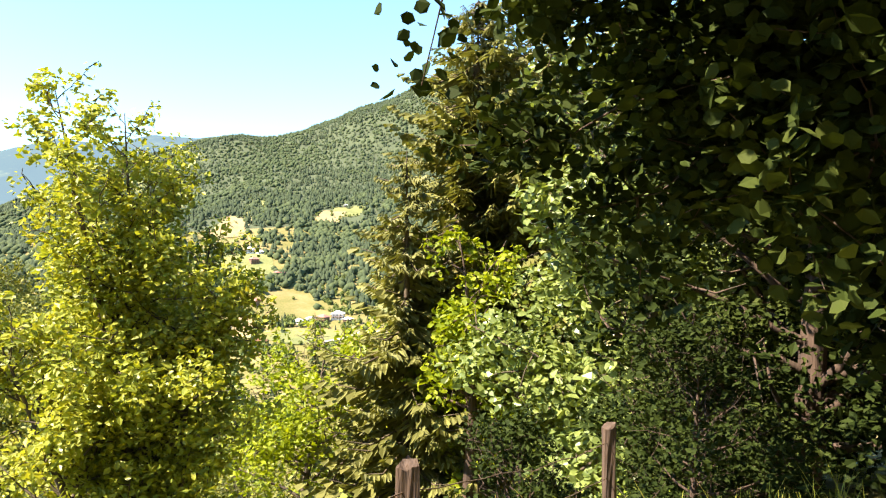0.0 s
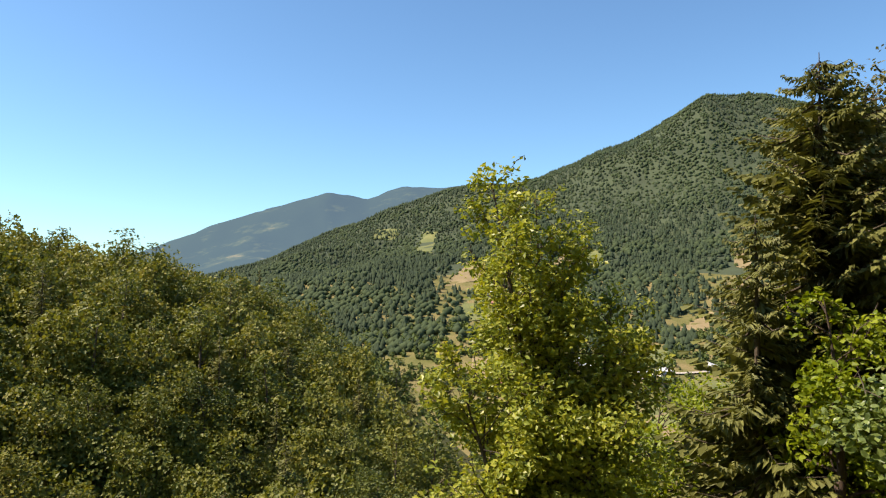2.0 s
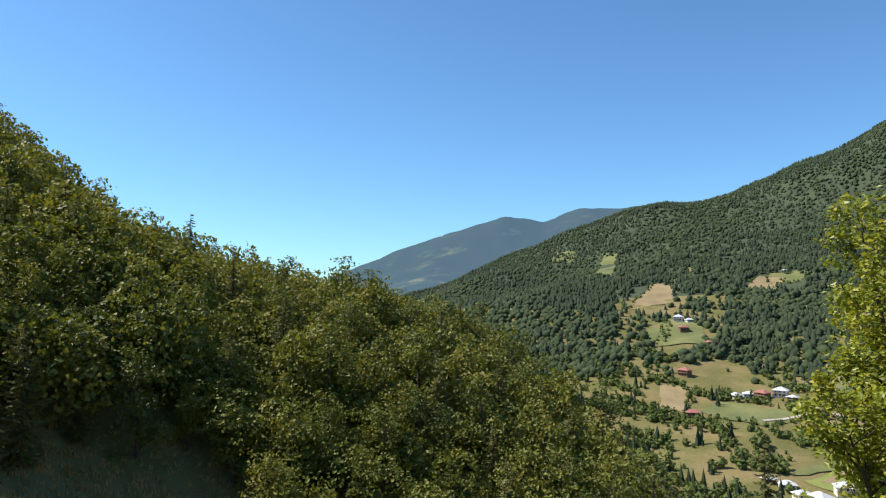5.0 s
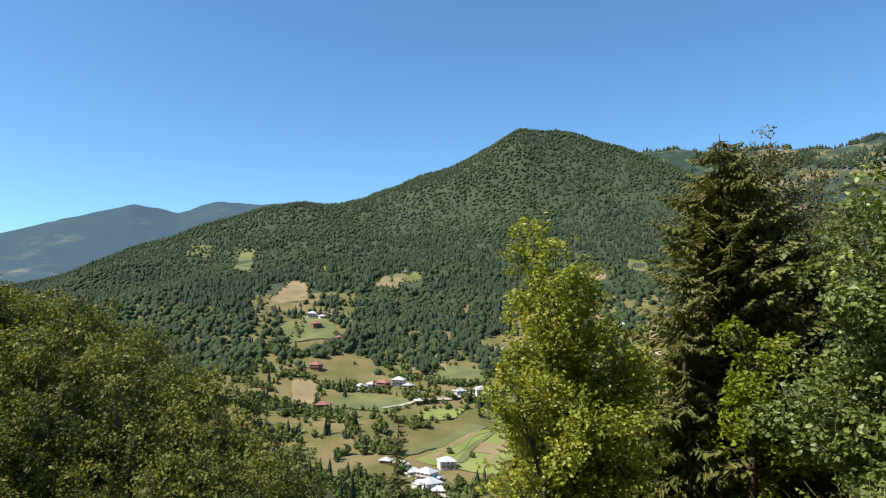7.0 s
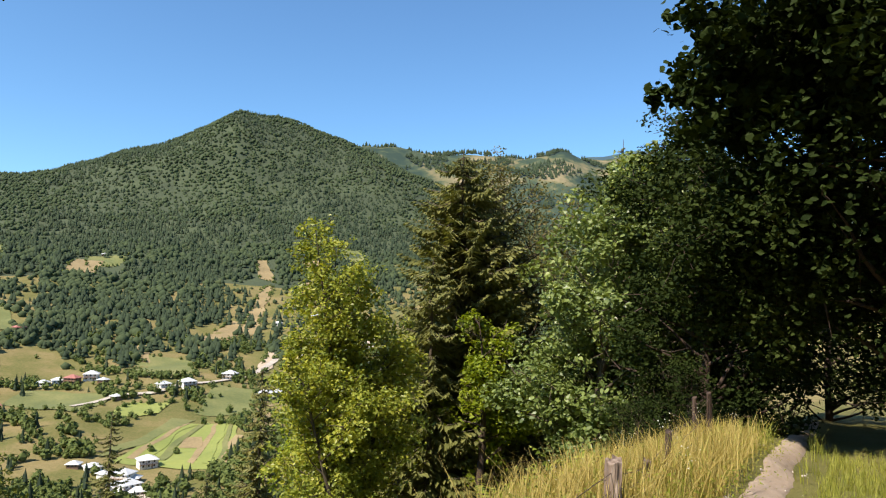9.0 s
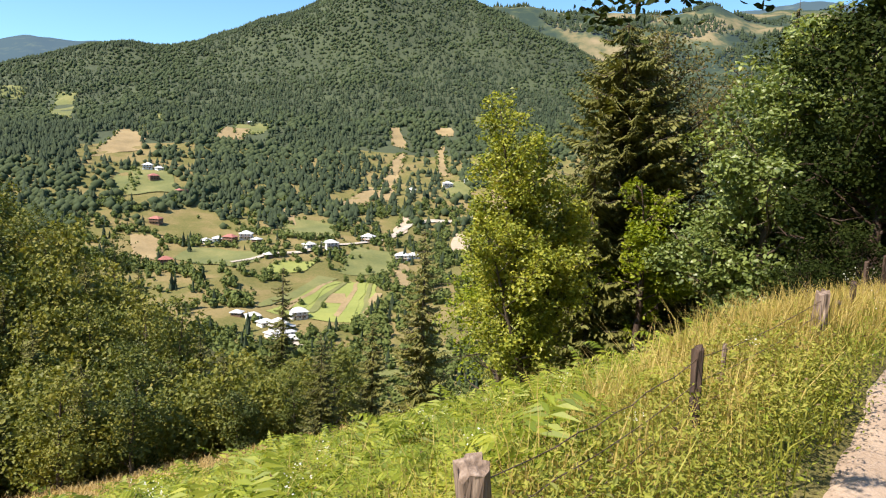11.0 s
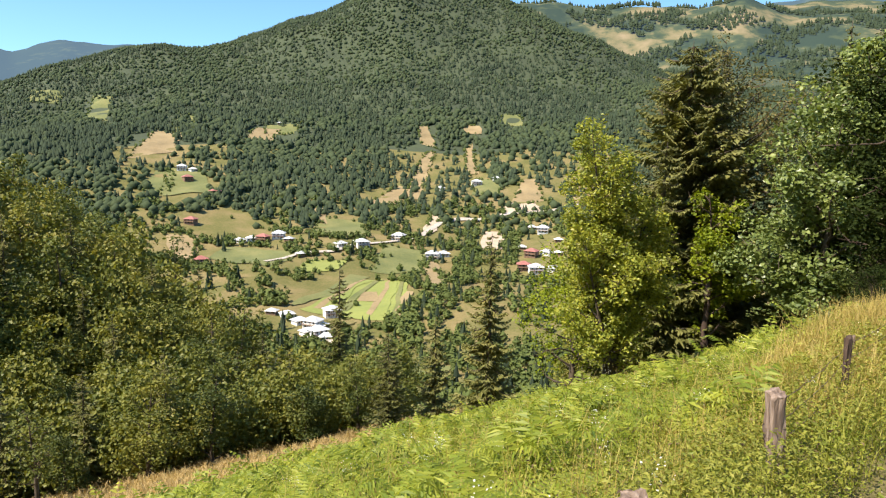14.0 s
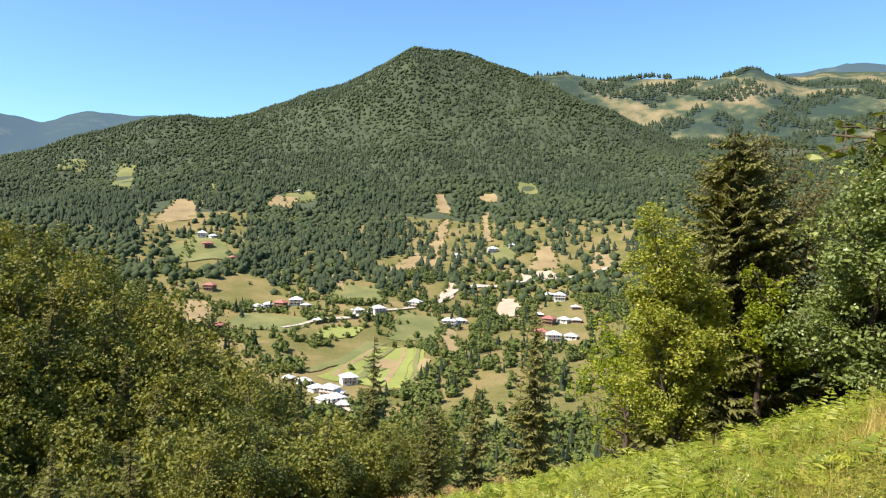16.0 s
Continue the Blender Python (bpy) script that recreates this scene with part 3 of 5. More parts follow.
def overhanging_tree():
    """The fruit tree above the path, whose lowest branches hang into the way."""
    rng = np.random.RandomState(91)
    x, y = at(9.2, -1.7)
    tree = broadleaf("fruit_tree", 92, 8.2, 6.4, 0.085, 13000, SHADE_LEAF, bark=DARK_WOOD, bare=0.52, limbs=40, label="fruit tree on the bank with branches hanging over the path", corners=6)
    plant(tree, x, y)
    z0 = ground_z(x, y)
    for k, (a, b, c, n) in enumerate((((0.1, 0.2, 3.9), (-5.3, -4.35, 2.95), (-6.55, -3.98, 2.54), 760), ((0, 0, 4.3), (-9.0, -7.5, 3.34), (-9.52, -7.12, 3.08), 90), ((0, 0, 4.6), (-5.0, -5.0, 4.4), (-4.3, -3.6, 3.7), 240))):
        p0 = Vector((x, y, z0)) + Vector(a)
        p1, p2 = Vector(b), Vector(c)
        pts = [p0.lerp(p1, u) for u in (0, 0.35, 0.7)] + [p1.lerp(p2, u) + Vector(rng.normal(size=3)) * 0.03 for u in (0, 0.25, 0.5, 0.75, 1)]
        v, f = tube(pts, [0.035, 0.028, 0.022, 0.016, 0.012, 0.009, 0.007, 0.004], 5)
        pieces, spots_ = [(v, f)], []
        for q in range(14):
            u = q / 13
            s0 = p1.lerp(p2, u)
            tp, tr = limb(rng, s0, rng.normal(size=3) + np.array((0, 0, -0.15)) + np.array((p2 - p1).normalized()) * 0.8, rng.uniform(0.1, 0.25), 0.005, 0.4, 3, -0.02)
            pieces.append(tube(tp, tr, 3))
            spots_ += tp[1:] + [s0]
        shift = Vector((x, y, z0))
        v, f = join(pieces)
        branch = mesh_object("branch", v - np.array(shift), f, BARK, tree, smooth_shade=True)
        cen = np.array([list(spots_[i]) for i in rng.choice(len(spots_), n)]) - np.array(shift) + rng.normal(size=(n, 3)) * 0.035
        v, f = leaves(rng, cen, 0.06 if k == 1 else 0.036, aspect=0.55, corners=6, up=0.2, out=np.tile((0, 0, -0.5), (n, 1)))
        mesh_object("leaf_spray", v, f, PEAR if k == 1 else SHADE_LEAF, branch)["kind"] = "stuff"
    return tree


fruit_tree = overhanging_tree()


def verge_or_shade_bough(tree, start, end, count, seed, reach=0.75, leaf=0.08):
    """A path-side tree's leafy bough over the verge; high ones are added for shade."""
    rng = np.random.RandomState(seed)
    base = np.array(tree.matrix_basis.translation)
    a, b = Vector(start), Vector(end)
    pts = [a.lerp(b, u) + Vector((0, 0, 0.25 * math.sin(3.14 * u))) for u in np.linspace(0, 1, 9)]
    pieces, spots_ = [tube(pts, [0.05, 0.044, 0.038, 0.032, 0.026, 0.02, 0.014, 0.009, 0.004], 6)], []
    for q in pts[3:]:
        for k in range(6):
            tp, tr = limb(rng, q, rng.normal(size=3) + np.array((-0.5, 0, -0.1)), rng.uniform(0.4, 1.0) * reach, 0.008, 0.4, 3, -0.04)
            pieces.append(tube(tp, tr, 3))
            spots_ += tp[1:]
    v, f = join(pieces)
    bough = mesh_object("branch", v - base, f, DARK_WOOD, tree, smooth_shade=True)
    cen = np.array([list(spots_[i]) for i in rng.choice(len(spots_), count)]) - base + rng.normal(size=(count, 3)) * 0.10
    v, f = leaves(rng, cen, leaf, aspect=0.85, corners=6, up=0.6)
    mesh_object("leaf_spray", v, f, SHADE_LEAF, bough)["kind"] = "stuff"


# boughs ending above 5 m are added, mostly out of view, to cast shade
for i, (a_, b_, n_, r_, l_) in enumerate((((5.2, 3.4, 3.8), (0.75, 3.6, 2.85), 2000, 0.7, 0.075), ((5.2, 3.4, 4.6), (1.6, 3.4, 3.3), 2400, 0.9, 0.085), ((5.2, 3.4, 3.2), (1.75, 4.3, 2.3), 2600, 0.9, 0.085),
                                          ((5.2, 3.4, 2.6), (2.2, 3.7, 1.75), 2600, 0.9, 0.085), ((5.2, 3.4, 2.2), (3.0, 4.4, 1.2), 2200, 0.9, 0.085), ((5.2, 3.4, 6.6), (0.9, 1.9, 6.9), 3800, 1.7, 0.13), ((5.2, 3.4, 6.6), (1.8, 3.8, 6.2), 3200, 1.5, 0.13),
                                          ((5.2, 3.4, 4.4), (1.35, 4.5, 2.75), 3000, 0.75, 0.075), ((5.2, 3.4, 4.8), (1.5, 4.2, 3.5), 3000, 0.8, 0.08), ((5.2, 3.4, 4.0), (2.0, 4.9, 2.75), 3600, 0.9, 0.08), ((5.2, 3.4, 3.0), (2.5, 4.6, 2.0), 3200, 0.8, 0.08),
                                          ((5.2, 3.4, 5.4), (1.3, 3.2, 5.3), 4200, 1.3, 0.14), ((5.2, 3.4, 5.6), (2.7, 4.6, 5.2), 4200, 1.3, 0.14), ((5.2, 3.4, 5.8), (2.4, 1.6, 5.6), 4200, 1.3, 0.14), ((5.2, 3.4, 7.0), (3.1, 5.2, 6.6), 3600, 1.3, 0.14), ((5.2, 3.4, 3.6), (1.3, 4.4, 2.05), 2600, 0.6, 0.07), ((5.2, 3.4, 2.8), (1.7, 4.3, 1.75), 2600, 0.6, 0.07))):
    verge_or_shade_bough(overhang, a_, b_, n_, 93 + i, r_, l_)

# one more bough, kept out of view, added to throw dappled shade on the path
_fx, _fy, _fz = fruit_tree.matrix_basis.translation
verge_or_shade_bough(fruit_tree, (_fx, _fy, _fz + 4.3), (*at(8.5, 0.8), 4.5), 1500, 120, 0.6, 0.1)

# ---- woods on the near hill ----
rng = np.random.RandomState(77)
TALL, BROAD = (10.5, 8.5, 9.5, 7.5), (7.0, 7.5, 6.0, 6.5)
kinds = [broadleaf("woodland_tree", 100 + k, TALL[k], BROAD[k], 0.30, 3000, HILL_LEAF, bare=0.04, limbs=24, lobes=0.5, heads=150, label="rounded woodland tree at the edge of the hill wood", twigs=2, sides=3, fine_twigs=False) for k in range(4)]
kinds += [spruce("woodland_spruce", 120 + k, 11.5, 4.8, NEEDLE, 22, 9, 7, label="dark spruce among the broadleaves on the hill") for k in range(2)]
kinds += [broadleaf("woodland_tree", 110 + k, TALL[k], BROAD[k], 0.44, 1100, HILL_LEAF, bare=0.04, limbs=16, lobes=0.5, heads=110, label="rounded woodland tree up on the near hill", twigs=2, sides=3, fine_twigs=False) for k in range(4)]
for k in kinds:
    tagged(k, group="woods on the near hill")
spots = []
for tries in range(26000):
    az, r = rng.uniform(0, 95), 34 + 96 * rng.uniform() ** 0.8
    edge = np.interp(az, (0, 3, 11, 31, 40, 47, 54, 60, 66, 88), (46, 44, 41, 38, 44, 52, 50, 47, 44, 42))
    far = np.interp(az, (0, 3, 11, 20, 30, 43, 60, 88), (54, 54, 60, 78, 98, 108, 130, 130))
    if edge < r < far:
        x, y = polar(az, r)
        if all((x - a) ** 2 + (y - b) ** 2 > (0.028 * r + 1.9) ** 2 for a, b in spots):
            spots.append((float(x), float(y)))
spots.sort(key=lambda p: (p[0] - CX) ** 2 + (p[1] - CY) ** 2)
for i, (x, y) in enumerate(spots):
    near = i < 70
    k = kinds[int(rng.choice(6, p=(0.18, 0.18, 0.18, 0.18, 0.14, 0.14)))] if near else kinds[int(rng.choice(6, p=(0.09, 0.09, 0.205, 0.205, 0.205, 0.205))) + 4]
    size = rng.uniform(0.42, 0.82) * (0.95 if math.degrees(math.atan2(-(x - CX), y - CY)) < 14 else 1)
    first = i if i < 6 else (i - 64 if 70 <= i < 74 else -1)
    if first >= 0:
        plant(kinds[first], x, y, rng.uniform(0, 360), size)
    else:
        copy_scaled(k, x, y, rng.uniform(0, 360), size)


def domed(rng, n, count, leaf):
    """Unit crowns: leaves over the outside of a cluster of rounded lobes."""
    out = []
    for _ in range(n):
        k = 15
        lobe = unit(rng.normal(size=(k, 3)) + np.array((0, 0, 0.3))) * rng.uniform(0.12, 0.34, (k, 1)) * np.array((1, 1, 1.05)) + np.array((0, 0, 0.52))
        rad = rng.uniform(0.13, 0.25, k)
        pick = rng.randint(0, k, count * 2)
        d = unit(rng.normal(size=(count * 2, 3)) + np.array((0, 0, 0.3)))
        c = lobe[pick] + d * rad[pick][:, None] * rng.uniform(0.8, 1.08, (count * 2, 1))
        depth = (np.linalg.norm(c[:, None] - lobe[None], axis=2) - rad[None]).min(1)
        c, d = c[np.argsort(-depth)[:count]], d[np.argsort(-depth)[:count]]
        out.append(leaves(rng, c, leaf, face=d, aspect=0.8))
    return out


def undergrowth():
    """Young trees and shrubs that close the wood between its taller trees."""
    rng = np.random.RandomState(58)
    n = 3000
    az, r = rng.uniform(0, 94, n), 38 + 92 * rng.uniform(size=n) ** 0.85
    keep = (r > np.interp(az, (0, 11, 20, 31, 40, 47, 54, 60, 66, 94), (47, 42, 41, 40, 46, 54, 52, 49, 46, 43))) & (r < np.interp(az, (0, 11, 20, 30, 43, 60, 88), (54, 60, 78, 98, 108, 130, 130)))
    keep &= (az < 50) | (rng.uniform(size=n) < 0.6)
    x, y, r, az = *polar(az[keep], r[keep]), r[keep], az[keep]
    size = np.where(az < 50, rng.uniform(2.6, 6.0, len(x)), rng.uniform(4.0, 7.6, len(x)))
    near = r < 66
    for mask, count, leaf in ((near, 680, 0.052), (~near, 420, 0.064)):
        scatter("undergrowth", domed(rng, 8, count, leaf), x[mask], y[mask], size[mask], size[mask] * rng.uniform(0.95, 1.35, int(mask.sum())), rng, HILL_LEAF, "leafy young trees and shrubs filling the hill wood", 0.08)


# ---- the far side of the valley ----
VX, VY, VZ = -11.2, -9.6, 2.78         # the lookout from which bearings are taken
_rr = np.concatenate([np.arange(170, 1000, 4.0), np.arange(1000, 1700, 10.0)])


def across(az, el):
    """The place on the far slope at that bearing and elevation from the lookout."""
    a = math.radians(az)
    xs, ys = VX - math.sin(a) * _rr, VY + math.cos(a) * _rr
    zs = height(xs, ys)
    hit = np.nonzero(zs > VZ + _rr * math.tan(math.radians(el)))[0]
    i = int(hit[0]) if len(hit) else len(_rr) - 1
    return float(xs[i]), float(ys[i]), float(zs[i])


def bearing(x, y, z):
    d = np.hypot(x - VX, y - VY)
    return np.degrees(np.arctan2(-(x - VX), y - VY)), np.degrees(np.arctan2(z - VZ, d)), d


FIELD_GREEN = rough_material("hay_meadow", [(0.3, (0.085, 0.105, 0.03)), (0.5, (0.14, 0.15, 0.045)), (0.75, (0.23, 0.205, 0.075))], 0.05, 0.95, 0.2, fine=0.6)
FIELD_LIME = rough_material("bright_field", [(0.3, (0.15, 0.185, 0.04)), (0.7, (0.25, 0.27, 0.065))], 0.05, 0.95, 0.2, fine=0.6)
FIELD_BROWN = rough_material("bare_field", [(0.3, (0.17, 0.13, 0.06)), (0.5, (0.26, 0.19, 0.09)), (0.75, (0.34, 0.26, 0.13))], 0.05, 0.95, 0.2, fine=0.6)
CUTTING = rough_material("earth_cutting", [(0.3, (0.33, 0.25, 0.17)), (0.7, (0.50, 0.40, 0.29))], 0.1, 0.95, 0.4, fine=1.0)
ROAD = rough_material("gravel_road", [(0.3, (0.34, 0.29, 0.23)), (0.7, (0.50, 0.44, 0.37))], 0.2, 0.95, 0.1, fine=1.0)


def draped(name, corners, material, lift=0.35, label="", steps=14, wobble=1.5, category="field", seed=0):
    """A patch of land laid over the slope between four bearings; its edges wander a little."""
    P = [np.array(across(*c)[:2]) for c in corners]
    u, v = np.meshgrid(np.linspace(0, 1, steps), np.linspace(0, 1, steps))
    q = sum(w[..., None] * p for w, p in zip(((1 - u) * (1 - v), u * (1 - v), u * v, (1 - u) * v), P))
    x = q[..., 0] + wave(q[..., 0], q[..., 1], 40, 31 + seed) * wobble * 2
    y = q[..., 1] + wave(q[..., 0], q[..., 1], 40, 32 + seed) * wobble * 2
    z = height(x, y) + lift
    vs = np.stack([x, y, z], -1).reshape(-1, 3)
    i, j = np.meshgrid(np.arange(steps - 1), np.arange(steps - 1), indexing="ij")
    b = (i * steps + j).ravel()
    ob = mesh_object(name, vs, np.stack([b, b + 1, b + steps + 1, b + steps], -1), material, smooth_shade=True)
    return tagged(ob, label, category, kind="structure")


F = [  # material, four bearings (azimuth, elevation)
    (FIELD_LIME, (5.2, -12.4), (-3.3, -13.4), (-3.6, -10.0), (0.5, -10.0)),
    (FIELD_GREEN, (6.2, -12.2), (4.8, -12.2), (-0.3, -9.9), (1.2, -9.6)),
    (FIELD_BROWN, (0.9, -11.9), (-0.6, -11.9), (-1.0, -11.1), (0.4, -11.1)),
    (FIELD_BROWN, (-2.0, -13.2), (-3.5, -13.4), (-3.9, -11.0), (-3.2, -11.0)),
    (FIELD_LIME, (5.8, -9.6), (2.4, -9.2), (1.6, -8.4), (4.6, -8.5)),
    (FIELD_GREEN, (12.6, -8.2), (7.5, -9.0), (5.4, -7.7), (11.0, -7.3)),
    (FIELD_BROWN, (15.5, -8.0), (13.3, -8.4), (13.4, -6.6), (15.4, -6.4)),
    (FIELD_GREEN, (15.8, -3.4), (12.2, -3.2), (12.6, -1.6), (15.2, -1.2)),
    (FIELD_GREEN, (17.0, -3.0), (15.4, -3.4), (14.8, -1.6), (16.2, -1.4)),
    (FIELD_BROWN, (18.2, -0.6), (14.9, 0.0), (13.9, 1.6), (15.6, 2.0)),
    (FIELD_GREEN, (15.0, 1.4), (13.6, 1.2), (13.2, 2.7), (14.6, 2.8)),
    (FIELD_BROWN, (9.6, 1.0), (7.6, 0.9), (7.0, 1.9), (8.8, 2.0)),
    (FIELD_GREEN, (8.2, 1.4), (6.0, 1.6), (5.4, 2.5), (8.0, 2.2)),
    (FIELD_GREEN, (21.0, 1.9), (19.4, 2.0), (19.0, 3.8), (20.2, 3.8)),
    (FIELD_GREEN, (24.5, 3.2), (22.5, 3.1), (22.0, 3.9), (24.2, 4.0)),
    (FIELD_BROWN, (-4.2, 1.0), (-5.4, 0.6), (-4.6, 2.4), (-3.8, 2.4)),
    (FIELD_BROWN, (-7.6, 1.9), (-9.0, 1.9), (-8.8, 2.6), (-7.4, 2.6)),
    (FIELD_GREEN, (-10.4, 2.6), (-12.4, 2.6), (-12.0, 3.5), (-10.6, 3.5)),
    (FIELD_BROWN, (-7.9, -1.4), (-8.8, -1.4), (-8.2, 1.2), (-7.6, 1.2)),
    (FIELD_BROWN, (-4.2, -3.4), (-2.6, -3.4), (-4.6, 0.4), (-5.2, 0.4)),
    (FIELD_BROWN, (0.6, -4.2), (-2.6, -3.8), (-3.6, -2.6), (-2.2, -2.4)),
    (FIELD_GREEN, (-8.4, -3.0), (-10.6, -3.0), (-10.6, -1.8), (-8.6, -1.8)),
    (CUTTING, (-9.0, -7.6), (-11.0, -7.4), (-11.0, -6.0), (-9.6, -6.0)),
    (CUTTING, (-10.8, -4.4), (-14.0, -4.1), (-13.6, -3.5), (-11.2, -3.6)),
    (FIELD_BROWN, (-11.6, -3.6), (-14.2, -3.4), (-13.6, -1.6), (-12.4, -1.6)),
    (FIELD_BROWN, (-16.4, -3.4), (-18.6, -3.2), (-18.2, -2.0), (-16.8, -2.0)),
    (CUTTING, (-3.8, -6.6), (-5.6, -6.0), (-6.0, -4.8), (-5.2, -4.8)),
    (FIELD_BROWN, (-5.0, -10.6), (-6.6, -10.4), (-5.6, -8.6), (-4.6, -8.6)),
    (FIELD_GREEN, (-2.6, -18.0), (-6.6, -18.0), (-7.2, -17.0), (-2.9, -17.2)),
    (FIELD_GREEN, (-7.6, -17.2), (-10.2, -15.8), (-10.4, -15.0), (-8.2, -15.2)),
    (FIELD_GREEN, (4.4, -6.4), (0.2, -6.6), (0.4, -5.4), (4.0, -5.0)),
    (FIELD_BROWN, (5.6, -5.4), (3.4, -5.6), (3.2, -4.4), (4.6, -4.2)),
    (FIELD_GREEN, (-0.2, -9.4), (-4.4, -9.4), (-4.6, -7.6), (-1.4, -7.2)),
]
for k in range(7):                      # strips of the large field
    u0, u1 = k / 7 + 0.02, k / 7 + 0.10
    lo = lambda u: (4.6 - 7.6 * u, -12.3 - 0.9 * u)
    hi = lambda u: (0.4 - 3.7 * u, -10.1)
    F.append(((FIELD_BROWN, FIELD_LIME, FIELD_GREEN, FIELD_LIME)[k % 4], lo(u0), lo(u1), hi(u1), hi(u0)))
NAMES = {id(FIELD_GREEN): "pale green mown hay meadow on the valley side", id(FIELD_LIME): "bright lime-green field below the farmhouses", id(FIELD_BROWN): "bare brown field on the valley side", id(CUTTING): "raw pinkish earth cutting beside the road"}
for i, (mat, *c) in enumerate(F):
    draped("field", c, mat, 0.4 + 0.12 * (i % 4), NAMES[id(mat)], seed=i)


def ribbon(bearings, width, material, label, name="road"):
    P = np.array([across(*b)[:2] for b in bearings])
    t = np.linspace(0, len(P) - 1, 12 * len(P))
    x, y = (np.interp(t, np.arange(len(P)), P[:, k]) for k in (0, 1))
    for _ in range(6):
        x[1:-1], y[1:-1] = (x[:-2] + 2 * x[1:-1] + x[2:]) / 4, (y[:-2] + 2 * y[1:-1] + y[2:]) / 4
    d = unit(np.stack([np.gradient(x), np.gradient(y)], -1))
    l, r = np.stack([x - d[:, 1] * width / 2, y + d[:, 0] * width / 2], -1), np.stack([x + d[:, 1] * width / 2, y - d[:, 0] * width / 2], -1)
    q = np.stack([l, r], 1).reshape(-1, 2)
    vs = np.column_stack([q, height(q[:, 0], q[:, 1]) + 1.0])
    b = np.arange(len(x) - 1) * 2
    return tagged(mesh_object(name, vs, np.stack([b, b + 1, b + 3, b + 2], -1), material), label, "road", kind="structure")


ribbon([(-4.0, -6.6), (-5.2, -5.9), (-5.9, -5.3), (-7.6, -5.0), (-9.4, -5.0), (-11.5, -4.4), (-14.6, -4.2), (-18.0, -3.2)], 5, ROAD, "pale gravel road winding above the village")
ribbon([(5.0, -13.6), (4.6, -13.9), (3.6, -14.6), (2.4, -15.2)], 4, ROAD, "pale gravel lane between the lower houses")
ribbon([(8.2, -8.6), (5.4, -8.0), (2.8, -7.9), (0.2, -7.2), (-2.4, -6.9), (-4.0, -6.6)], 3.5, ROAD, "pale field lane linking the farmhouses")

CLEAR = np.array([  # clearings: azimuth, elevation, half width, half height
    (1.5, -11.6, 5.2, 2.2), (4, -9, 3.5, 0.9), (10, -8.2, 4, 1.0), (14.6, -7.3, 1.6, 1.2), (14.4, -2.6, 2.6, 1.6), (16.3, 0.3, 2.0, 1.4), (7.4, 1.6, 2.4, 0.8),
    (20, 2.9, 1.0, 1.0), (-4.6, 0.6, 1.3, 2.2), (-8.4, 2.2, 1.2, 0.6), (-11.4, 3.0, 1.2, 0.6), (-8.2, 0, 0.7, 1.6), (-10, -6.7, 1.3, 1.0), (-12.8, -2.9, 1.9, 1.4),
    (-4.8, -5.6, 1.6, 1.2), (-5.6, -9.6, 1.2, 1.2), (-5, -17.5, 2.6, 0.6), (-9, -16, 1.4, 0.6), (2.4, -5.6, 2.6, 1.0), (-1, -3.3, 2.2, 0.9), (-2.8, -8.2, 2.4, 1.1),
    (-14.4, -7.5, 2.2, 2.0), (11.6, -5.4, 3.2, 1.4), (4.2, -14.1, 2.4, 1.0), (-9.4, -2.4, 1.4, 0.8)])


def lump(rng, n):
    """Faceted crowns of unit size for far broadleaves."""
    ring = np.array([(0.7, 0.08), (1.0, 0.5)])
    out = []
    for k in range(n):
        v = [(0, 0, 0.0)]
        for rad, z in ring:
            for j in range(6):
                a = 6.283 * (j + rng.uniform(-0.3, 0.3)) / 6
                q = 0.5 * rad * rng.uniform(0.75, 1.2)
                v.append((q * math.cos(a), q * math.sin(a), z + rng.uniform(-0.08, 0.08)))
        v.append((rng.uniform(-0.1, 0.1), rng.uniform(-0.1, 0.1), 1.0))
        f = []
        for b in (1,):
            for j in range(6):
                c, d = b + j, b + (j + 1) % 6
                f += [(c, d, d + 6), (c, d + 6, c + 6)]
        f += [(7 + j, 7 + (j + 1) % 6, 13) for j in range(6)]
        out.append((np.array(v), np.array(f)))
    return out


def cones(rng, n):
    """Far conifers: two ragged skirts and a tip."""
    out = []
    for k in range(n):
        v, f = [], []
        for z0, z1, rad in ((0.05, 0.62, 0.5), (0.38, 1.0, 0.34)):
            b = len(v)
            for j in range(6):
                a = 6.283 * (j + rng.uniform(-0.3, 0.3)) / 6
                q = rad * rng.uniform(0.7, 1.2)
                v.append((q * math.cos(a), q * math.sin(a), z0 + rng.uniform(-0.04, 0.04)))
            v.append((rng.uniform(-0.04, 0.04), 0, z1))
            f += [(b + j, b + (j + 1) % 6, b + 6) for j in range(6)]
        out.append((np.array(v), np.array(f)))
    return out


def tufted(rng, n, clumps=30, leaf=0.26, inner=0.85):
    """Nearer valley trees: a crown of many leafy clumps round a core."""
    out = []
    for v, f in lump(rng, n):
        d = unit(rng.normal(size=(clumps, 3)) + np.array((0, 0, 0.25)))
        c = np.array((0, 0, 0.55)) + d * np.array((0.42, 0.42, 0.42)) * rng.uniform(0.75, 1.15, (clumps, 1))
        lv, lf = leaves(rng, c, leaf, face=d, aspect=0.8)
        tri = np.vstack([lf[:, (0, 1, 2)], lf[:, (0, 2, 3)]])
        core = v * inner + np.array((0, 0, 0.6 * (1 - inner) - 0.03))
        out.append((np.vstack([core, lv]), np.vstack([f, tri + len(v)])))
    return out


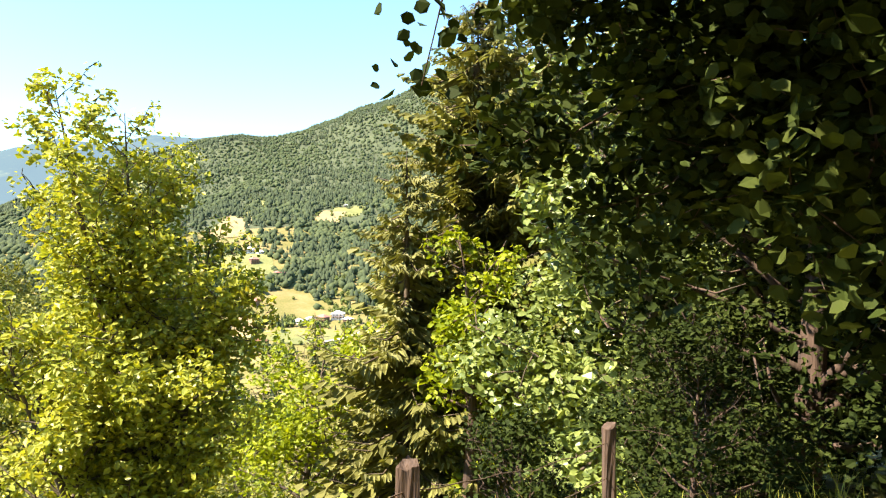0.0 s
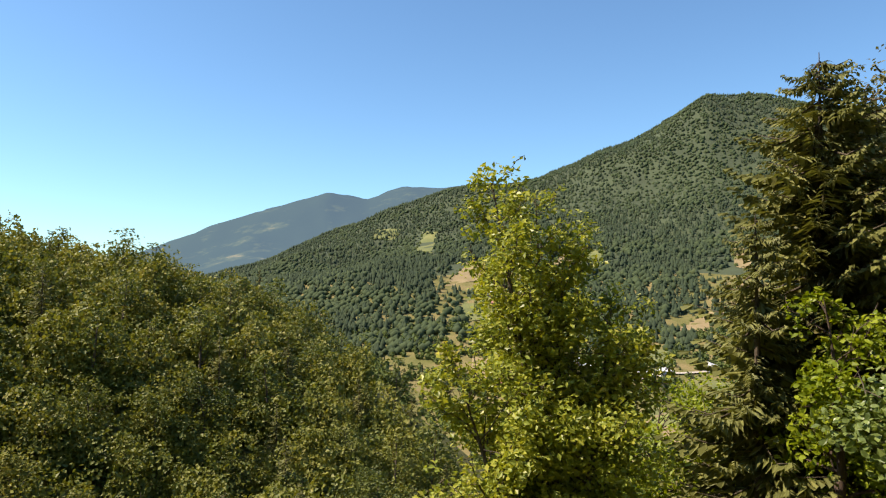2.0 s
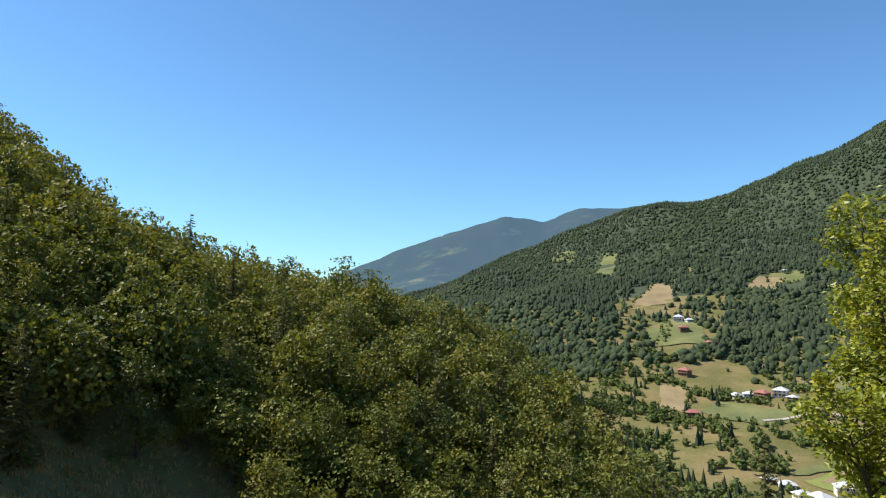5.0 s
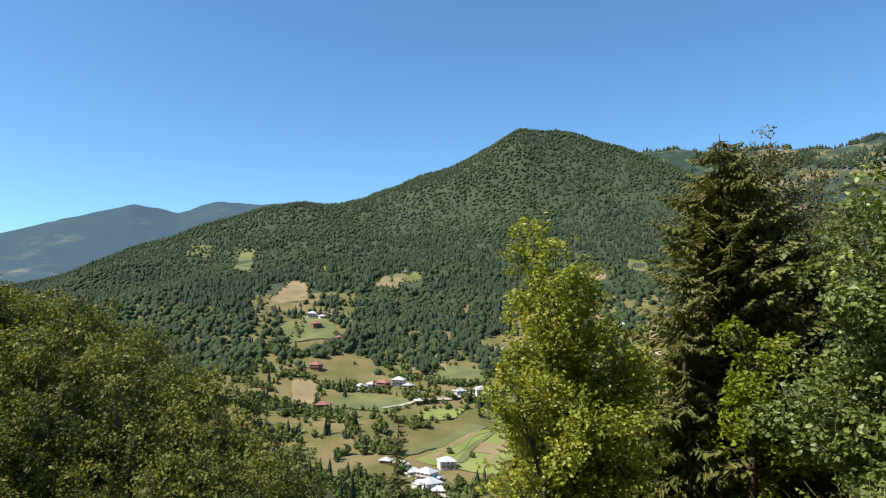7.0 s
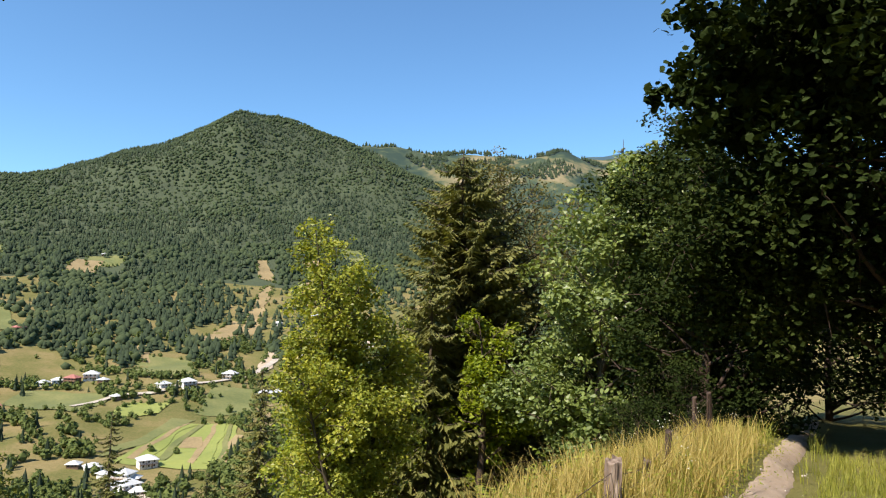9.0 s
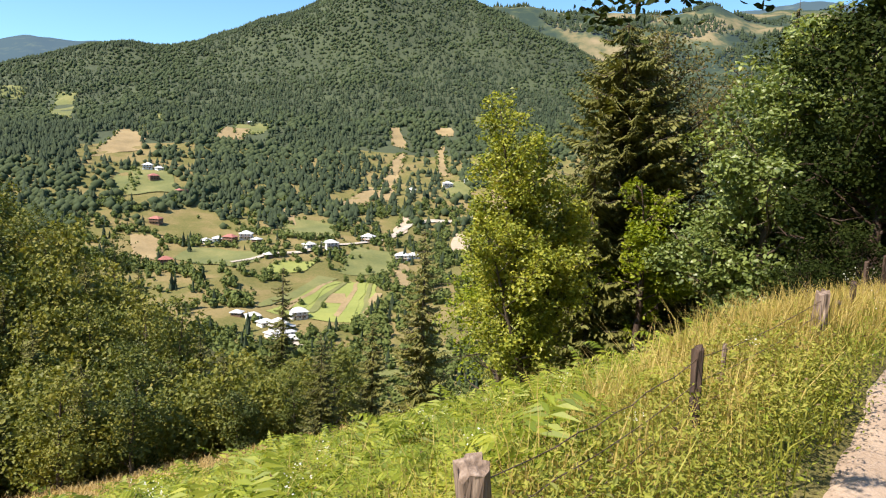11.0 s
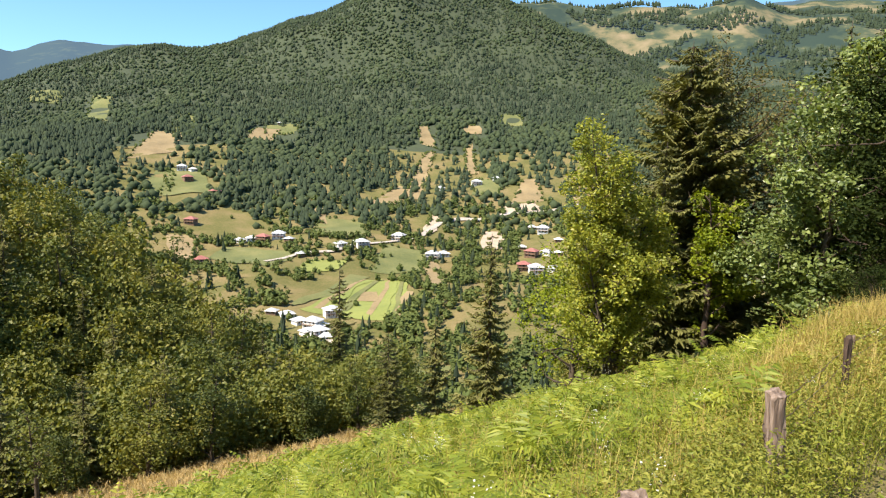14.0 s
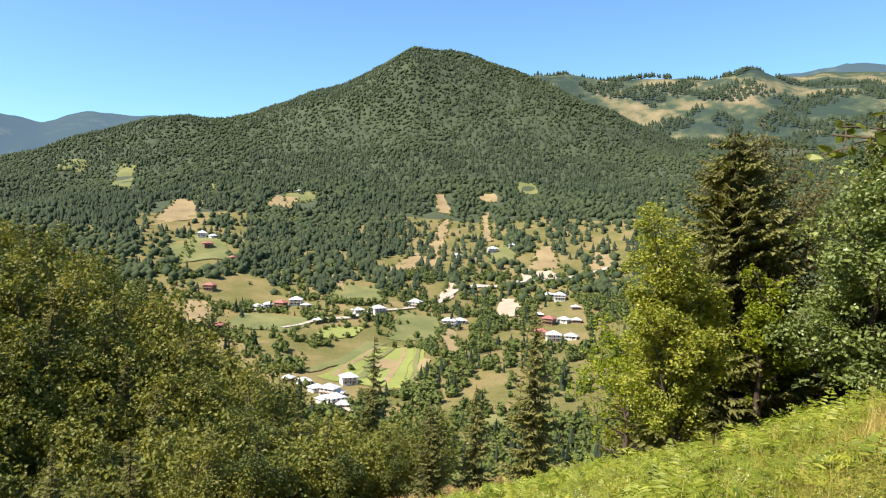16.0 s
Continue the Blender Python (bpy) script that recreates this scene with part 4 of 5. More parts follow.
def scatter(name, shapes, x, y, wide, tall, rng, material, label, sink=0.03, soft=False):
    """Many plants joined into one mass."""
    z = height(x, y) - tall * sink
    kind = rng.randint(0, len(shapes), len(x))
    vs, fs, base = [], [], 0
    for k, (v, f) in enumerate(shapes):
        i = np.nonzero(kind == k)[0]
        if not len(i):
            continue
        a = rng.uniform(0, 6.283, len(i))
        c, s_ = np.cos(a)[:, None], np.sin(a)[:, None]
        px = (v[None, :, 0] * c - v[None, :, 1] * s_) * wide[i][:, None] + x[i][:, None]
        py = (v[None, :, 0] * s_ + v[None, :, 1] * c) * wide[i][:, None] + y[i][:, None]
        pz = v[None, :, 2] * tall[i][:, None] + z[i][:, None]
        vs.append(np.stack([px, py, pz], -1).reshape(-1, 3))
        fs.append((f[None] + (np.arange(len(i)) * len(v))[:, None, None]).reshape(-1, f.shape[1]) + base)
        base += len(i) * len(v)
    ob = mesh_object(name, np.vstack(vs), np.vstack(fs), material, smooth_shade=soft)
    return tagged(ob, label, "trees", kind="stuff")


def far_woods():
    rng = np.random.RandomState(55)
    # mountain forest
    n = 78000
    r, az = np.sqrt(rng.uniform(560 ** 2, 1640 ** 2, n)), rng.uniform(-42, 40, n)
    x, y = polar(az, r)
    z = height(x, y)
    a, e, d = bearing(x, y, z)
    keep = np.ones(n, bool)
    for ca, ce, wa, we in CLEAR:
        keep &= ((a - ca) / wa) ** 2 + ((e - ce) / we) ** 2 > 0.7 + 0.4 * wave(x, y, 45, 61)
    open_land = (e < 0.8) & (a > -20) & (a < 19) & ~((a > -1.5) & (a < 11) & (e > -5.2))
    keep &= ~open_land | (rng.uniform(size=n) < 0.22) | (wave(x, y, 90, 62) > 0.3)
    keep &= rng.uniform(size=n) < np.interp(r, (560, 1000, 1600), (1.0, 0.9, 0.8))
    con = 0.8 * wave(x, y, 420, 67) + 0.8 * wave(x, y, 180, 63) + 0.4 * wave(x, y, 75, 64) + 0.3 * rng.normal(size=n) + 0.05 > 0
    x, y, con = x[keep], y[keep], con[keep]
    m = len(x)
    size = rng.uniform(0.45, 1.3, m) * np.interp(np.hypot(x - CX, y - CY), (600, 900, 1050, 1500), (1.15, 1.1, 0.85, 0.75))
    scatter("conifer_forest", cones(rng, 8), x[con], y[con], 5.2 * size[con], 7.6 * size[con], rng, FAR_CONIFER, "dark conifer forest covering the mountain side", soft=True)
    scatter("mixed_forest", lump(rng, 8), x[~con], y[~con], 7.0 * size[~con], 5.2 * size[~con], rng, FAR_WOOD, "lighter broadleaf woods on the mountain side", soft=True)
    # woods on the hills behind
    k = 9000
    r, az = rng.uniform(1750, 2680, k), rng.uniform(-40, -6, k)
    hx, hy = polar(az, r)
    keep = wave(hx, hy, 330, 71) + 0.5 * wave(hx, hy, 140, 72) > 0.02
    size_ = rng.uniform(0.8, 1.5, int(keep.sum()))
    scatter("hill_forest", cones(rng, 6), hx[keep], hy[keep], 10 * size_, 13 * size_, rng, FAR_CONIFER, "dark woods on the pasture hills behind the mountain", soft=True)
    # trees and hedges among the fields
    n = 17000
    r, az = np.sqrt(rng.uniform(190 ** 2, 640 ** 2, n)), rng.uniform(-40, 34, n)
    x, y = polar(az, r)
    z = height(x, y)
    a, e, d = bearing(x, y, z)
    keep = np.ones(n, bool)
    for ca, ce, wa, we in CLEAR:
        keep &= (((a - ca) / wa) ** 2 + ((e - ce) / we) ** 2 > 0.9) | (rng.uniform(size=n) < 0.015)
    gully = np.abs(e - np.interp(a, (-12, -8.5, -6.5, -1, 6), (-6.5, -7.5, -11.5, -15.0, -15.6))) < np.interp(a, (-12, -7, 0, 6), (1.0, 2.0, 1.3, 0.8))
    keep &= gully | (e < -15.2) | (wave(x, y, 60, 65) + 0.5 * wave(x, y, 22, 66) > 0.08) | (rng.uniform(size=n) < 0.08)
    x, y = x[keep], y[keep]
    m = len(x)
    size = rng.uniform(0.28, 0.85, m)
    con = rng.uniform(size=m) < 0.1
    hx, hy = [], []
    for mat, *c in F[4:33]:
        P = [np.array(across(*q)[:2]) for q in c]
        for a_, b_ in zip(P, P[1:] + P[:1]):
            if rng.uniform() < 0.75:
                k = max(3, int(np.hypot(*(b_ - a_)) / 3.5))
                t = rng.uniform(0, 1, k)
                p = a_[None] + (b_ - a_)[None] * t[:, None] + rng.normal(size=(k, 2)) * 1.6
                hx.append(p[:, 0]); hy.append(p[:, 1])
    hx, hy = np.concatenate(hx), np.concatenate(hy)
    size_ = rng.uniform(0.2, 0.75, len(hx)) ** 1.2
    scatter("hedges", tufted(rng, 6, 18), hx, hy, 6.0 * size_, 6.0 * size_, rng, VALLEY_LEAF, "ragged hedges and bushes along the field edges")
    scatter("valley_trees", tufted(rng, 8, 17, 0.36), x[~con], y[~con], 7.0 * size[~con], 7.2 * size[~con], rng, VALLEY_LEAF, "round trees and hedges among the valley fields")
    scatter("valley_conifers", cones(rng, 6), x[con], y[con], 5.0 * size[con], 13.0 * size[con], rng, FAR_CONIFER, "scattered dark conifers among the valley fields")


far_woods()
undergrowth()

# ---- houses ----
PLASTER = rough_material("white_plaster", [(0.3, (0.62, 0.60, 0.55)), (0.7, (0.80, 0.78, 0.74))], 0.5, 0.9, 0.1)
TIMBER = rough_material("house_timber", [(0.3, (0.12, 0.07, 0.045)), (0.7, (0.26, 0.16, 0.10))], 1.5, 0.9, 0.2)
TIN = rough_material("pale_roof_sheet", [(0.3, (0.42, 0.43, 0.43)), (0.7, (0.66, 0.66, 0.65))], 0.4, 0.5, 0.1)
RED_TIN = rough_material("red_roof_sheet", [(0.3, (0.26, 0.09, 0.07)), (0.7, (0.42, 0.17, 0.13))], 0.4, 0.6, 0.1)
PANE = rough_material("dark_window", [(0.3, (0.015, 0.018, 0.022)), (0.7, (0.04, 0.045, 0.05))], 0.5, 0.15, 0.0)


def box(x0, y0, z0, x1, y1, z1):
    v = np.array([(x, y, z) for z in (z0, z1) for x, y in ((x0, y0), (x1, y0), (x1, y1), (x0, y1))], float)
    return v, np.array([(3, 2, 1, 0), (4, 5, 6, 7), (0, 1, 5, 4), (1, 2, 6, 5), (2, 3, 7, 6), (3, 0, 4, 7)])


def house(w, d, h, wall, roof, label):
    root = tagged(new("house"), label, "house", "village houses")
    mesh_object("wall", *box(-w / 2, -d / 2, -3, w / 2, d / 2, h), wall, root)
    o = 0.9
    e = [(-w / 2 - o, -d / 2 - o, h - 0.1), (w / 2 + o, -d / 2 - o, h - 0.1), (w / 2 + o, d / 2 + o, h - 0.1), (-w / 2 - o, d / 2 + o, h - 0.1)]
    low = [(x, y, z - 0.18) for x, y, z in e]
    k = max(w / 2 - d / 2, 0.5)
    v = np.array(low + e + [(-k, 0, h + 0.3 * d), (k, 0, h + 0.3 * d)])
    f = [(4, 5, 9, 8), (6, 7, 8, 9), (5, 6, 9, 9), (7, 4, 8, 8), (0, 1, 5, 4), (1, 2, 6, 5), (2, 3, 7, 6), (3, 0, 4, 7), (3, 2, 1, 0)]
    me = bpy.data.meshes.new("roof")
    me.from_pydata(v.tolist(), [], [tuple(dict.fromkeys(q)) for q in f])
    me.materials.append(roof)
    r = new("roof", me); r.parent = root
    for lvl in range(2 if h > 4 else 1):
        for j in range(3):
            x, z = (j - 1) * w * 0.3, 1.0 + lvl * 2.7
            win = mesh_object("window", *box(x - 0.55, -d / 2 - 0.05, z, x + 0.55, -d / 2 + 0.05, z + 1.3), PANE, root)
        x = d * 0.22
        mesh_object("window", *box(w / 2 - 0.05, -x - 0.5, 1 + lvl * 2.7, w / 2 + 0.05, -x + 0.5, 2.3 + lvl * 2.7), PANE, root)
    mesh_object("door", *box(w * 0.14, -d / 2 - 0.06, 0, w * 0.14 + 0.95, -d / 2 + 0.04, 2.05), TIMBER, root)
    if h > 4:
        mesh_object("balcony_floor", *box(-w / 2, -d / 2 - 1.3, 2.5, w / 2, -d / 2, 2.68), TIMBER, root)
        mesh_object("railing", *box(-w / 2, -d / 2 - 1.3, 3.4, w / 2, -d / 2 - 1.2, 3.55), TIMBER, root)
        for t in (0, 0.33, 0.67, 1):
            x = -w / 2 + (w - 0.15) * t
            mesh_object("balcony_post", *box(x, -d / 2 - 1.29, -2, x + 0.15, -d / 2 - 1.14, h - 0.3), TIMBER, root)
    return root


KINDS = [house(11, 9, 5.4, PLASTER, TIN, "two-storey white village house with a pale tin roof"), house(9, 7, 3.0, PLASTER, TIN, "low white village house with a pale tin roof"),
         house(10, 8, 5.2, TIMBER, RED_TIN, "timber village house with a rusty red roof"), house(7, 6, 2.6, TIMBER, TIN, "small timber barn with a pale tin roof")]
HOUSES = [(3.9, -14.6, 0), (3.2, -14.9, 1), (4.7, -14.4, 1), (2.8, -12.9, 0), (6.4, -13.0, 1), (7.6, -12.7, 3), (5.4, -13.6, 1), (4.3, -13.9, 0), (3.6, -13.9, 3), (-5.3, -8.3, 0), (-6.2, -8.0, 1), (-2.5, -6.8, 0), (0.5, -7.4, 0), (2.2, -7.3, 1),
          (10.1, -7.0, 1), (9.2, -6.9, 1), (8.3, -6.9, 2), (7.1, -6.7, 0), (6.3, -6.9, 3), (5.3, -8.1, 3), (14.3, -1.4, 0), (13.5, -1.5, 1), (13.9, -2.3, 2), (11.9, -3.3, 2), (11.2, -3.5, 3), (13.7, -5.5, 2), (13.0, -8.7, 2),
          (-5.8, -2.7, 1), (-8.7, -2.2, 0), (-10.3, -1.8, 1), (-14.2, -5.9, 0), (-13.3, -5.7, 1), (-12.6, -7.3, 3), (-14.6, -7.7, 1), (-13.4, -7.9, 2), (-15.6, -7.6, 3), (-12.8, -9.0, 2), (-13.8, -9.1, 0), (-15.2, -9.0, 1), (-15.5, -6.6, 3), (7.0, 2.3, 3)]
turns = np.random.RandomState(4)
used = set()
for a, e, k in HOUSES:
    x, y, z = across(a, e)
    m = pose(x, y, z, 0, 0, a + turns.uniform(-35, 35)) @ Matrix.Scale(0.72 if e < -12 else 0.8, 4)
    if k in used:
        copy_thing(KINDS[k], m).matrix_basis = m
    else:
        KINDS[k].matrix_basis = m
        used.add(k)

# ---- the path ----
def path_middle(s_):
    return np.interp(s_, (-14, -2, 2, 6, 30), (1.2, 0.85, 0.7, 0.5, 0.45))


def build_path():
    ss = np.linspace(-14, 24, 260)
    rows = []
    for w in np.linspace(-1, 1, 9):
        half = 0.205 + 0.075 * wave(ss, ss * 0 + 3 * w, 1.7, 41) + 0.03 * wave(ss, ss * 0, 0.5, 42)
        n = path_middle(ss) + w * half + 0.09 * wave(ss, ss * 0, 3.1, 43)
        x, y = at(ss, n)
        edge = 1 - abs(w) ** 3
        z = height(x, y) + 0.035 * edge - 0.03 * (1 - edge) + 0.012 * wave(x, y, 0.4, 44)
        rows.append(np.stack([x, y, z], -1))
    v = np.stack(rows, 1).reshape(-1, 3)
    i, j = np.meshgrid(np.arange(len(ss) - 1), np.arange(8), indexing="ij")
    b = (i * 9 + j).ravel()
    ob = mesh_object("path", v, np.stack([b, b + 1, b + 10, b + 9], -1)[:, ::-1], PATH, smooth_shade=True)
    tagged(ob, "narrow trodden footpath of pale dusty earth", "path", kind="structure")
    rng = np.random.RandomState(45)
    n = 70
    s_, k = rng.uniform(-4, 14, n), rng.uniform(-1, 1, n)
    x, y = at(s_, path_middle(s_) + k * 0.33)
    v, f = lump(rng, 1)[0]
    size = 0.008 + 0.03 * rng.uniform(size=n) ** 4
    z = height(x, y) + 0.02
    vs = (v[None] * size[:, None, None] * np.array((1.3, 1.0, 0.8)) + np.stack([x, y, z], -1)[:, None]).reshape(-1, 3)
    fs = (f[None] + (np.arange(n) * len(v))[:, None, None]).reshape(-1, 3)
    tagged(mesh_object("pebbles", vs, fs, STONE, smooth_shade=True), "small grey pebbles strewn over the footpath", "pebbles", kind="stuff")


build_path()

# ---- the fence ----
def post_mesh(seed, tall, radius, lean):
    """A split, weathered post: ridged sides, a worn slanting top."""
    rng = np.random.RandomState(seed)
    sides, rings = 16, 9
    ridge = 1 + 0.15 * rng.normal(size=sides)
    v = []
    for i in range(rings):
        u = i / (rings - 1)
        z = -0.35 + (tall + 0.35) * u
        for k in range(sides):
            a = 6.283 * k / sides + 0.9 * u
            q = radius * (1.08 - 0.16 * u) * ridge[k] * (1 + 0.09 * rng.normal())
            top = (0.10 * radius * 4 * math.cos(a - 1) * (u == 1)) + 0.006 * rng.normal() * (u > 0.9)
            v.append((q * math.cos(a) + lean[0] * u * tall, 0.85 * q * math.sin(a) + lean[1] * u * tall, z + top))
    f = [(i * sides + k, i * sides + (k + 1) % sides, (i + 1) * sides + (k + 1) % sides, (i + 1) * sides + k) for i in range(rings - 1) for k in range(sides)]
    me = bpy.data.meshes.new("post")
    me.from_pydata(v, [], f + [tuple(range((rings - 1) * sides, rings * sides))])
    return me


fence = tagged(new("fence"), "old wire fence of short weathered posts beside the path", "fence")
POSTS = [  # along, down the slope, height, radius, lean, wood, label
    (12.4, 1.05, 0.62, 0.055, (0.05, 0), POST_WOOD, "grey weathered post"), (10.15, 1.05, 0.52, 0.062, (-0.06, 0.02), POST_WOOD, "split brown post stump"),
    (8.1, 1.15, 0.585, 0.06, (-0.10, 0.02), POST_WOOD, "thick split grey-brown post"), (6.05, 1.28, 0.61, 0.03, (-0.04, 0), DARK_WOOD, "thin dark rotting post"),
    (5.2, 1.45, 0.46, 0.016, (0, 0), POST_WOOD, "thin pale stake"), (3.7, 1.25, 0.52, 0.052, (0.03, 0), POST_WOOD, "thick pale weathered post"),
    (2.2, 1.45, 0.34, 0.03, (0.05, 0), POST_WOOD, "slim weathered post"), (1.2, 1.5, 0.5, 0.035, (0.02, 0.02), DARK_WOOD, "slim dark post"), (-2.25, 1.76, 0.79, 0.035, (0, 0), DARK_WOOD, "dark weathered post"),
    (-4.05, 2.3, 0.85, 0.04, (0, 0), DARK_WOOD, "dark shaded post")]
tops = []
for i, (s_, n_, h, r, lean, wood, label) in enumerate(POSTS):
    me = post_mesh(300 + i, h, r, lean)
    me.materials.append(wood)
    ob = new("post", me)
    ob.parent = fence
    x, y = at(s_, n_)
    ob.location = (x, y, ground_z(x, y))
    tagged(ob, label)
    tops.append((x, y, ground_z(x, y), h, lean, r))
for level in (0.9, 0.68, 0.45):
    rng = np.random.RandomState(int(level * 100))
    pieces = []
    use = [t for t in tops[2:] if t[5] > 0.02]
    for a, b in zip(use, use[1:]):
        pa = Vector((a[0] + a[4][0] * a[3] * level, a[1] + a[4][1] * a[3] * level, a[2] + a[3] * level))
        pb = Vector((b[0] + b[4][0] * b[3] * level, b[1] + b[4][1] * b[3] * level, b[2] + b[3] * level))
        pts = [pa.lerp(pb, u) + Vector((0, 0, -0.16 * u * (1 - u) + 0.006 * rng.normal())) for u in np.linspace(0, 1, 13)]
        pieces.append(tube(pts, [0.0024] * 13, 4))
        for q in pts[1:-1]:
            d = Vector(rng.normal(size=3)).normalized() * 0.022
            pieces.append(tube([q - d, q + d], [0.002, 0.001], 3))
    v, f = join(pieces)
    mesh_object("barbed_wire", v, f, WIRE, fence, "sagging rusty barbed wire")

# ---- ferns, grass and herbs ----
def frond(rng, length, pairs, fine):
    """A bracken frond: an upright stalk, then a broad triangular blade held flat, its leaflets in pairs."""
    stalk = length * rng.uniform(0.2, 0.6)
    u = np.linspace(0.0, 0.98, pairs)
    droop = rng.uniform(-0.2, 0.45)
    out = length * (0.10 + 0.78 * u)
    up = stalk + length * (0.22 * np.sin(2.2 * u) - droop * u * u)
    rib = np.stack([out, np.zeros(pairs), up], -1)
    size = length * 0.42 * (1 - u) ** 0.85 + 0.02 * length
    tang = unit(np.gradient(rib, axis=0))
    gap = length * 0.8 / pairs
    quads = []
    for sg in (-1, 1):
        a = unit(np.array((0, sg, 0)) + tang * 0.35 + np.array((0, 0, -0.1)) + rng.normal(size=(pairs, 3)) * 0.08)
        if not fine:
            w, mid, tip = tang * gap * 0.42, rib + a * size[:, None] * 0.3, rib + a * size[:, None]
            quads.append(np.stack([rib - w * 0.4, mid - w, tip + np.array((0, 0, -0.03)), mid + w], 1))
            continue
        for k in range(5):
            q = (k + 0.4) / 5
            c = rib + a * (size * q)[:, None] + np.array((0, 0, -0.05 * q * q)) * length
            reach = gap * 0.66 * (1.08 - q)
            thick = a * (size * 0.085)[:, None]
            for side in (-1, 1):
                e = c + (tang * side + a * 0.5) * reach
                quads.append(np.stack([c - thick, e - thick * 0.5, e + thick * 0.5, c + thick], 1))
    q = np.concatenate(quads).reshape(-1, 3)
    stem = np.array([(0, -0.006, 0), (0, 0.006, 0), (rib[0][0], 0.005, rib[0][2]), (rib[0][0], -0.005, rib[0][2])])
    return np.vstack([q, stem])


def fern(rng, fronds, pairs, fine=False):
    vs = []
    for k in range(fronds):
        v = frond(rng, rng.uniform(0.7, 1.15), pairs, fine)
        a = 6.283 * k / fronds + rng.uniform(-0.6, 0.6)
        c, s_ = math.cos(a), math.sin(a)
        vs.append(np.stack([v[:, 0] * c - v[:, 1] * s_, v[:, 0] * s_ + v[:, 1] * c, v[:, 2]], -1))
    v = np.vstack(vs)
    return v, np.arange(len(v)).reshape(-1, 4)


def blades(rng, count, tall, width):
    """Tufts of bent grass blades, two quads each."""
    out = []
    for k in range(6):
        a = rng.uniform(0, 6.283, count)
        bx, by = rng.normal(size=count) * 0.06, rng.normal(size=count) * 0.06
        h = rng.uniform(0.45, 1.0, count) * tall
        lean = rng.uniform(0.05, 1.05, count) ** 1.3 * h
        px, py = -np.sin(a) * width, np.cos(a) * width
        dx, dy = np.cos(a), np.sin(a)
        p = lambda t, u, w: np.stack([bx + dx * lean * u + px * w, by + dy * lean * u + py * w, h * t], -1)
        q1 = np.stack([p(0, 0, -1), p(0, 0, 1), p(0.6, 0.35, 0.8), p(0.6, 0.35, -0.8)], 1)
        q2 = np.stack([p(0.6, 0.35, -0.8), p(0.6, 0.35, 0.8), p(1, 1, 0.15), p(1, 1, -0.15)], 1)
        v = np.concatenate([q1, q2]).reshape(-1, 3)
        out.append((v, np.arange(len(v)).reshape(-1, 4)))
    return out


def herb(rng, count, tall, leaf):
    out = []
    for k in range(6):
        c = np.stack([rng.normal(size=count) * 0.11, rng.normal(size=count) * 0.11, rng.uniform(0.15, 1, count) * tall], -1)
        out.append(leaves(rng, c, leaf, up=0.8, aspect=0.45))
    return out


def place(rng, n, s0, s1, n0, n1, power=1.0):
    s_, n_ = rng.uniform(s0, s1, n), n0 + (n1 - n0) * rng.uniform(size=n) ** power
    return (*at(s_, n_), s_, n_)


def off_path(s_, n_, margin=0.3):
    return np.abs(n_ - path_middle(s_)) > margin


